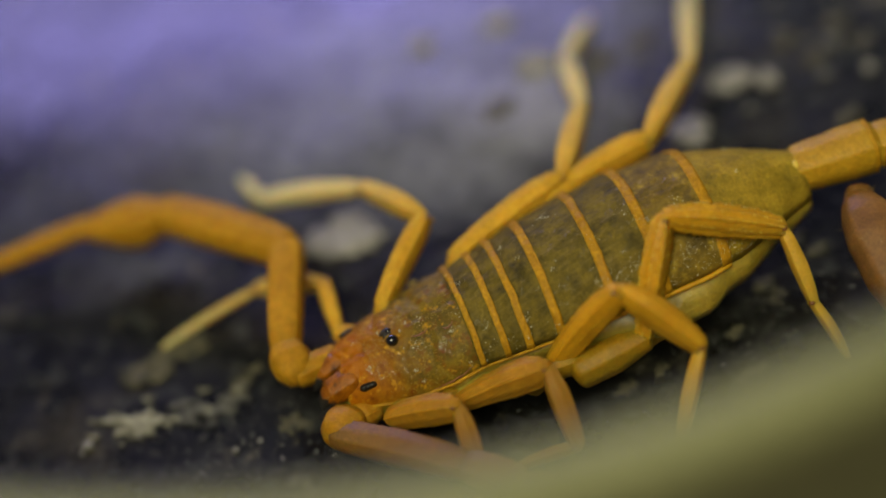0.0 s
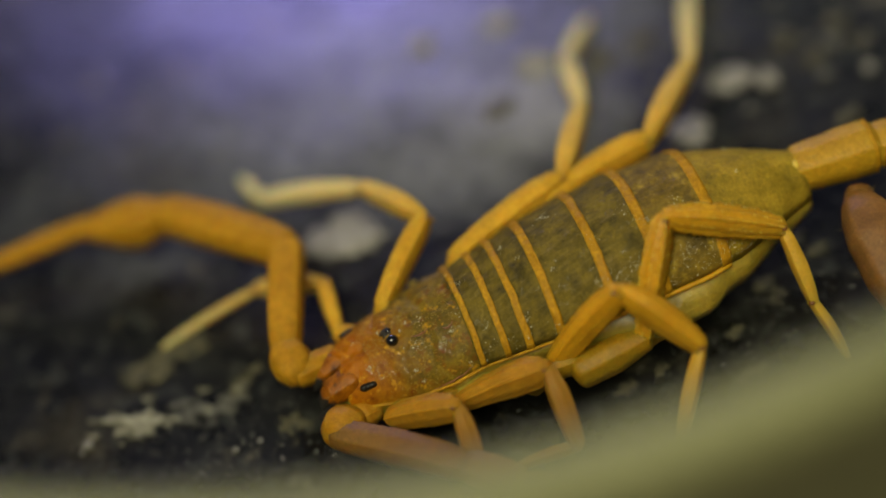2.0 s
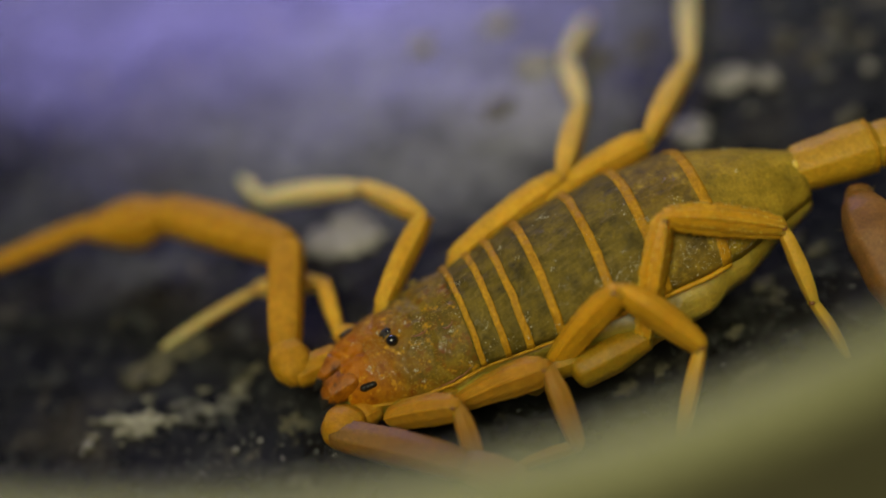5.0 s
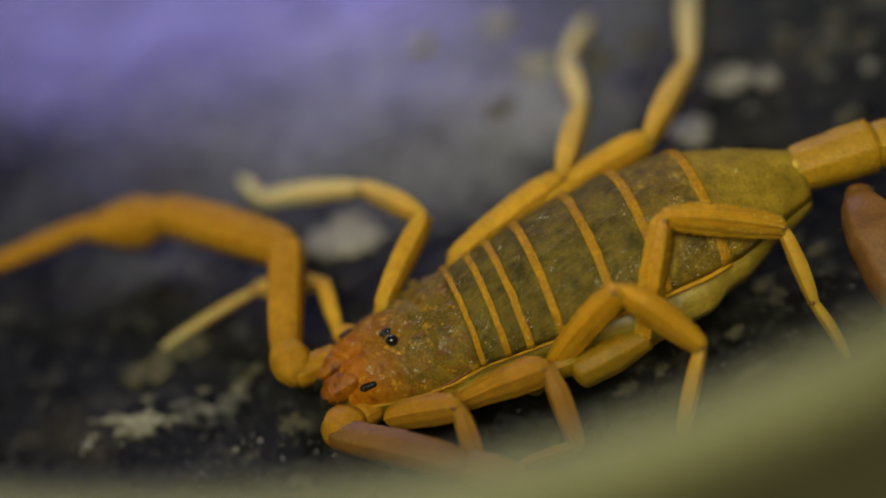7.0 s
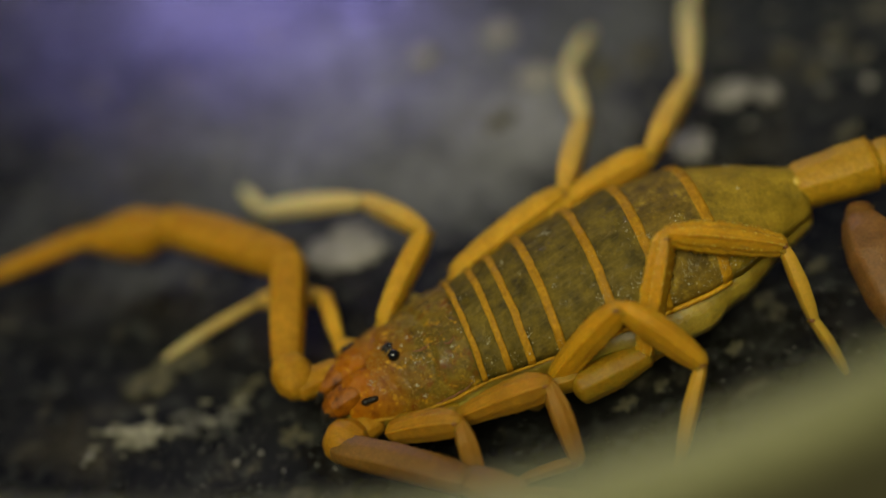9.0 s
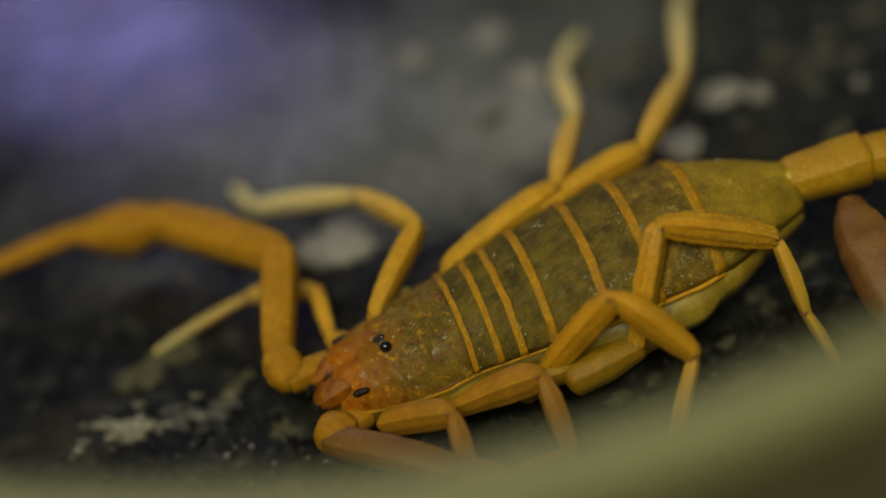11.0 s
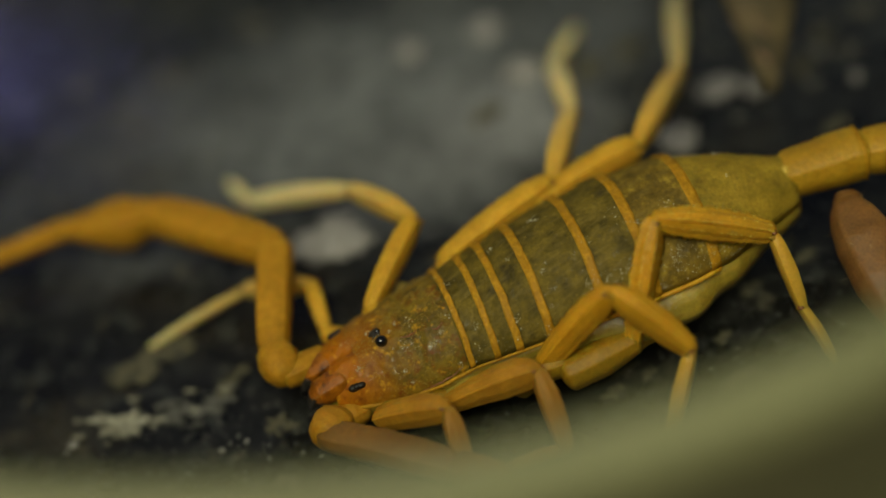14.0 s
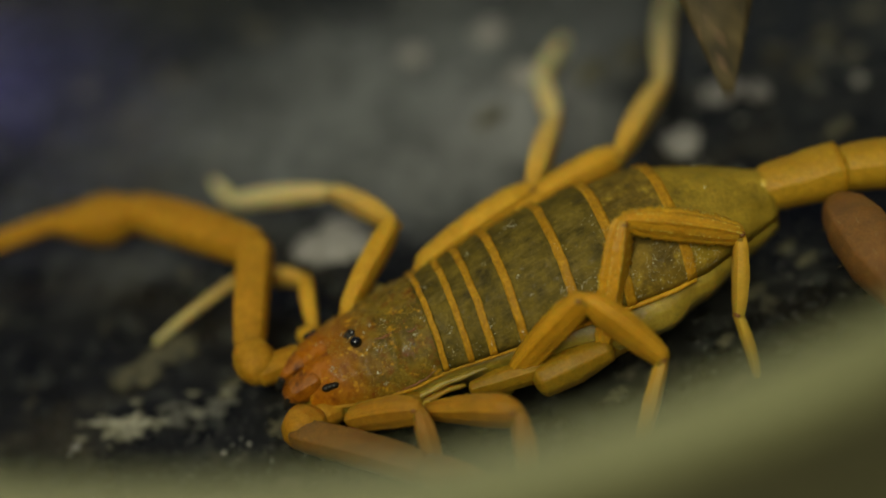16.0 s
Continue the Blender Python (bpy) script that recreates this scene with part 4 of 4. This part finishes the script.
def build_crumbs():
    rnd = random.Random(41)

    def scatter(count, wide, deep, low, high):
        return [(rnd.gauss(0, wide), rnd.gauss(0, deep), rnd.uniform(low, high), rnd.uniform(1.0, 2.6)) for _ in range(count)]

    flake(-17.15, -6.2, 0.34, ((4, 1.5, 9), (36, 0.5, 8), (68, 0.9, 9), (100, 0.4, 8), (140, 0.6, 9), (172, 1.5, 9), (200, 0.5, 8), (236, 1.1, 8),
                                (262, 0.5, 7), (290, 0.9, 9), (338, 1.0, 8)), 1.5, "pale ragged star-shaped flake stuck to the dark floor", 3.1)
    crumb("flake", -17.0, -6.5, scatter(14, 0.8, 0.45, 0.06, 0.18), "broken pale chips round a larger flake", 13.1, FLAKE, 0.08, 0.9, -15, 40)
    crumb("flake", -14.2, -6.55, scatter(14, 0.6, 0.35, 0.08, 0.26) + [(0.0, 0.1, 0.3, 1.4)], "greyish broken flake beside a paler one", 7.7, ASH, 0.07, 0.9, -15, 50)
    crumb("flake", -11.8, -6.1, scatter(9, 0.45, 0.5, 0.07, 0.20), "faint greyish flake on the dark floor", 9.4, ASH, 0.05, 0.9, -15, 40)
    for x, y, r in ((-12.5, -9.4, 0.11), (-11.2, -9.2, 0.09), (-19.9, -6.9, 0.18), (-20.2, -7.3, 0.08), (-10.2, -10.6, 0.05), (-8.5, -10.7, 0.05), (-7.7, -11.2, 0.06)):
        crumb("crumb", x, y, ((0, 0, r, 1.2), (r, r * 0.6, r * 0.5, 1.0)), "tiny white crumb on the dark floor", 80 + x, GRIT, r, 0.4, 0, 20)
    rnd = random.Random(17)
    for k in range(9):
        flake(rnd.gauss(-15.6, 2.2), rnd.gauss(-6.3, 0.8), rnd.uniform(0.06, 0.14), ((20, 0.15, 20), (150, 0.2, 20), (260, 0.1, 25)), 1.3,
              "tiny pale splinter of a flake on the dark floor", 20.0 + k)
    crumb("smear", -15.3, -2.6, ((0, 0, 0.7, 2.2), (1.9, 0.2, 0.5, 1.7), (-1.6, -0.4, 0.5, 1.6), (0.6, 0.5, 0.5, 2.0)),
          "thin yellowish smear of dried dirt", 11.2, SMEAR, 0.07, 0.6, 14)
    crumb("smear", -11.6, -5.4, ((0, 0, 0.45, 1.2), (-0.4, -0.6, 0.3, 1.0), (0.6, 0.5, 0.35, 1.3)), "thin greyish smear of dried dirt", 21.2, SMEAR, 0.06, 0.7)
    crumb("smear", -9.5, -8.7, ((0, 0, 0.5, 1.2), (0.7, -0.3, 0.35, 1.2)), "thin greyish smear of dried dirt", 23.2, SMEAR, 0.06, 0.7)
    crumb("pebble", -5.0, 2.5, ((0, 0, 1.3, 1.4), (-1.2, 0.6, 0.8, 1.2), (0.9, -0.8, 0.7, 1.3), (0.6, 0.9, 0.6, 1.2)), "large ragged grey-beige crumb on the dark floor", 5.3, STONE, 0.4, 0.45, 18)
    for x, y, r, st, seed in ((17.7, 7.0, 0.8, 1.6, 8.4), (19.5, 6.4, 0.6, 1.0, 9.9), (14.5, 3.7, 0.95, 1.15, 2.4), (24.9, 5.4, 0.28, 1.0, 6.4),
                              (7.6, 12.0, 0.8, 1.2, 12.4), (1.7, 15.9, 0.7, 1.0, 14.4), (6.4, 16.4, 0.8, 1.2, 15.4)):
        crumb("pebble", x, y, ((0, 0, r, st),), "pale grey-beige pebble on the dark floor", seed, STONE, 0.5, 0.28, 15)
    for x, y, r, seed in ((21.2, 9.2, 0.5, 31.0), (22.4, 7.2, 0.55, 32.0), (22.7, 2.2, 0.5, 33.0), (18.1, -1.7, 0.5, 34.0), (18.4, -6.1, 0.4, 35.0),
                          (13.1, -9.9, 0.35, 36.0), (15.2, -7.4, 0.45, 37.0), (17.7, -5.0, 0.35, 38.0), (7.1, -11.6, 0.4, 39.0), (11.1, 10.9, 0.7, 40.0),
                          (13.7, 11.9, 0.6, 41.0), (4.8, 9.0, 0.7, 42.0), (24.4, 9.5, 0.5, 43.0), (16.0, -4.2, 0.3, 44.0), (9.0, -11.0, 0.3, 45.0)):
        crumb("crumb", x, y, ((0, 0, r, 1.2), (r * 1.1, r * 0.4, r * 0.5, 1.1)), "small yellowish crumb on the dark floor", seed, SMEAR, 0.16, 0.5, 15, 30)
    rnd = random.Random(23)
    for k in range(22):
        x, y = rnd.uniform(12, 30), rnd.uniform(-1, 14)
        if y < 0.4 * x - 6.5:
            continue
        crumb("crumb", x, y, ((0, 0, rnd.uniform(0.15, 0.45), 1.2),), "small pale crumb on the dark floor", 60.0 + k, ASH, 0.2, 0.5, 15, 24)
    rnd = random.Random(5)
    bm = bmesh.new()
    for _ in range(1700):
        zone = rnd.random()
        if zone < 0.3:
            x, y = rnd.gauss(15, 5), rnd.gauss(-7, 4)
        elif zone < 0.6:
            x, y = rnd.gauss(-13, 5), rnd.gauss(-9, 1.8)
        else:
            x, y = rnd.uniform(-28, 32), rnd.uniform(-21, 34)
        if math.hypot(x - DISH[0], y - DISH[1]) > 48:
            continue
        r = rnd.choice((0.02, 0.025, 0.03, 0.03, 0.04, 0.045, 0.06)) * (1.1 if zone < 0.3 else 1.0)
        vs = [bm.verts.new((x + r * rnd.uniform(0.6, 1.3) * a, y + r * rnd.uniform(0.6, 1.3) * b, floor_z(x, y) + 0.03 + r * c))
              for a, b, c in ((1, 0, 0), (0, 1, 0.1), (-1, 0, 0), (0, -1, 0.1), (0.2, 0.1, 0.8), (0, 0, -0.8))]
        for a, b in ((0, 1), (1, 2), (2, 3), (3, 0)):
            bm.faces.new((vs[a], vs[b], vs[4]))
            bm.faces.new((vs[b], vs[a], vs[5]))
    grit = tagged(part("grit", bm, GRIT), "fine pale grit scattered over the floor", "grit", kind="stuff")
    grit.data.polygons.foreach_set("use_smooth", [False] * len(grit.data.polygons))


# ---- the prodding blade and the board ----
def build_blade():
    """A dry brown blade cut to a point; its own space: tip at the origin, it runs along y."""
    bm = bmesh.new()
    rings = []
    for i in range(40):
        y = 90.0 * (i / 39) ** 1.4
        left = -0.20 - 0.50 * min(y, 13) - 0.05 * max(0.0, y - 13)
        right = 0.22 + 0.155 * min(y, 13) + 0.05 * max(0.0, y - 13)
        t = 0.12 + 0.02 * min(y, 12)
        ring = []
        for j in range(9):
            u = j / 8
            x = left + (right - left) * u
            ring.append((x, y, t + 0.35 * math.sin(math.pi * u) * min(1, y / 6) + 0.05 * noise.noise((x * 3, y * 0.4, 1))))
        for j in range(9):
            u = 1 - j / 8
            ring.append((left + (right - left) * u, y, -t))
        rings.append(ring)
    loft(bm, rings)
    b = part("wooden_blade", bm, BARK)
    rnd = random.Random(3)
    for _ in range(7):
        y0 = rnd.uniform(1.2, 4.5)
        left, right = -0.20 - 0.50 * min(y0, 13), 0.22 + 0.155 * min(y0, 13)
        u = rnd.uniform(0.03, 0.4)
        x0 = left + (right - left) * u
        length, r = rnd.uniform(0.5, 1.3), rnd.uniform(0.025, 0.06)
        z0 = 0.12 + 0.02 * min(y0, 12) + 0.35 * math.sin(math.pi * u) * min(1, y0 / 6) - 0.01
        bm = bmesh.new()
        limb(bm, (0, 0, 0), (0.8 * length, -0.6 * length, 0.02 * length), ((0, r * 0.3), (0.3, r), (0.8, r * 0.8), (1, r * 0.2)), keel=0, caps=False)
        part("fibre", bm, FIBRE, b, "reddish raised wood fibre", (x0, y0, z0))
    return tagged(b, "pointed dry brown wooden blade prodding the scorpion", "stick")


def build_board():
    # Added out of view: two of these cast the moving shade on the floor.
    b = new("shade_card")
    tagged(b, "unseen blue-grey card on two posts, added to shade the violet lamp", "card", "shade cards")
    lean = Matrix.Rotation(radians(62), 4, "X")
    bm = bmesh.new()
    loft(bm, [[(x, y, z) for x, y in ((-108, -55), (108, -55), (110, -53), (110, 53), (108, 55), (-108, 55), (-110, 53), (-110, -53))] for z in (-1, 1)])
    bmesh.ops.transform(bm, matrix=Matrix.Translation((0, 0, 83)) @ lean, verts=bm.verts)
    part("panel", bm, CARD, b)
    for x in (-90, 90):
        bm = bmesh.new()
        loft(bm, [[(x + 2.5 * math.cos(a), 6 + 2.5 * math.sin(a), z) for a in np.linspace(0, 2 * math.pi, 13)[:-1]] for z in (0, 40, 88)])
        part("post", bm, BARK, b, "thin brown post")
    return b


def scorpion_at(dx, dy, dz, rx, ry, rz):
    turn = Vector((rx, ry, rz))
    m = Matrix.Rotation(radians(turn.length), 4, turn) if turn.length else Matrix()
    return Matrix.Translation(((5.515 + dx) * MM, (-6.869 + dy) * MM, dz * MM)) @ m @ pose(0, 0, 0, 0, 0, AXIS)


def swing(key, targets, times):
    """Moves a leg's segments, from their rest to the way that leads through targets, while each keeps its length."""
    leg, pieces = legs[key]
    rest = [Vector(p) for p in LEGS[key]]
    start = Vector(targets[0])
    for i, ob in enumerate(pieces):
        old = rest[i + 2] - rest[i + 1]
        way = (Vector(targets[i + 1]) - Vector(targets[i])).normalized()
        q = old.normalized().rotation_difference(way).to_matrix().to_4x4()
        a = Matrix.Translation((rest[i + 1] - rest[0]) * MM)
        b = Matrix.Translation((start - rest[0]) * MM) @ q
        start = start + way * old.length
        walk(ob, [(0.0, a), (times[0], a), (times[1], b), (16.0, b)])


def blade_at(x, y, z, back_off=0.0):
    right, up = Vector((0.973, -0.189, -0.135)), Vector((0.231, 0.735, 0.638))
    toward = right.cross(up)
    up = (up * math.cos(0.3) + toward * math.sin(0.3)).normalized()
    toward = right.cross(up).normalized()
    m = Matrix((right, up, toward)).transposed().to_4x4()
    return Matrix.Translation(Vector((x, y, z)) * MM + up * back_off * MM) @ m


def board_at(x, y=0.15):
    return pose(x * MM, y, FOOT * MM)


def motions():
    rest = scorpion_at(0, 0, 0, 0, 0, 0)
    walk(scorpion, [
        (0.0, rest), (15.3, rest),
        (15.4, scorpion_at(-0.27, 0.2, 0, 0, 0.05, -0.5)),
        (15.5, scorpion_at(-0.96, 0.82, -0.2, -0.15, 0.9, -0.4)),
        (15.6, scorpion_at(-1.2, 0.4, -0.3, -0.4, 1.2, -2.0)),
        (15.7, scorpion_at(*PUSHED)),
        (15.8, scorpion_at(-1.35, 0.1, -0.3, -0.3, 1.0, -2.6)),
        (15.9, scorpion_at(-1.34, 0.35, -0.3, -0.33, 1.1, -1.3)),
        (16.0, scorpion_at(-1.34, 0.36, -0.3, -0.33, 1.1, -1.24))])
    swing("n2", ((-7.0, -4.45, 2.8), (-3.92, -6.87, 4.2), (-4.33, -8.57, 1.49), (-5.2, -9.8, 0.45)), (15.35, 15.7))
    swing("n4", ((2.08, -4.80, 3.9), (4.3, -2.1, 8.8), (9.65, -3.1, 6.3), (8.55, -5.3, 3.2), (8.7, -6.92, 0.66)), (15.35, 15.6))
    swing("f1", ((-10.74, 2.93, 2.5), (-10.22, 6.37, 2.3), (-13.28, 8.82, 1.4), (-18.56, 7.28, 0.3)), (15.35, 15.6))
    bulb = [(t, pose(x * MM, y * MM, z * MM, turn, 0, 0)) for t, x, y, z, turn in (
        (0.0, 14.55, -10.4, 2.6, 0), (15.3, 14.55, -10.4, 2.6, 0), (15.4, 14.6, -9.6, 4.5, -15), (15.5, 15.7, -8.0, 7.4, -35),
        (15.6, 15.8, -9.0, 6.6, -30), (15.8, 15.7, -9.9, 5.6, -22), (16.0, 15.7, -9.9, 5.6, -22))]
    walk(legs["telson"], bulb)
    away = blade_at(15.3, -12.0, 25.5, 30.0)
    walk(blade, [
        (0.0, away), (12.8, away), (13.0, blade_at(16.39, -8.94, 17.93)), (13.2, blade_at(15.73, -10.53, 17.93)),
        (13.5, blade_at(15.82, -10.62, 17.93)), (14.0, blade_at(15.86, -9.68, 16.44)), (14.5, blade_at(16.10, -7.87, 13.75)),
        (15.0, blade_at(17.12, -5.50, 11.50)), (15.3, blade_at(16.78, -4.12, 10.00)), (15.4, blade_at(16.3, -4.2, 8.2)),
        (15.5, blade_at(15.0, -5.8, 8.2)), (15.6, blade_at(15.65, -6.6, 7.9)), (15.7, blade_at(15.7, -7.5, 7.4)),
        (15.8, blade_at(15.9, -5.36, 8.3)), (15.9, blade_at(15.43, -4.73, 8.3)), (16.0, blade_at(15.76, -2.09, 9.0))])
    # seconds, then where the gap between the two cards begins and ends, in millimetres
    gaps = ((0.0, -170, 32), (0.6, -230, 75), (1.0, -150, 45), (1.2, -20, 20), (1.5, -30, 20), (1.8, -30, 22), (2.1, -34, 24), (2.4, -46, 30), (2.7, -36, 27),
            (3.1, -30, 25), (3.3, -150, 5), (3.5, -230, -18), (3.7, -230, -30), (3.85, -200, 0), (4.0, -56, 42), (4.2, -62, 48), (6.3, -32, -8), (6.5, -34, 4),
            (6.7, -46, 13), (7.0, -56, 18), (7.3, -200, 35), (7.5, -230, 40), (7.8, -200, 36), (8.0, -48, 30), (8.2, -36, 16), (8.5, -32, 8), (8.7, -30, 8),
            (10.8, -42, -14), (11.1, -42, -6), (11.5, -4, 18), (11.8, -18, 24), (12.2, -30, 24), (12.6, -14, 20), (12.95, -30, -30), (13.2, -55, -42), (15.2, -53, -42), (15.5, -45, -42), (15.7, -56, -42), (16.0, -54, -42))
    walk(board, [(t, board_at(high + 110)) for t, low, high in gaps])
    walk(second_board, [(t, board_at(low - 110, 0.175)) for t, low, high in gaps])


PUSHED = (-1.5, 0.0, -0.3, -0.4, 0.9, -4.5)
build_setting()
build_dish()
scorpion = build_scorpion()
build_crumbs()
blade = build_blade()
board = build_board()
second_board = build_board()
motions()
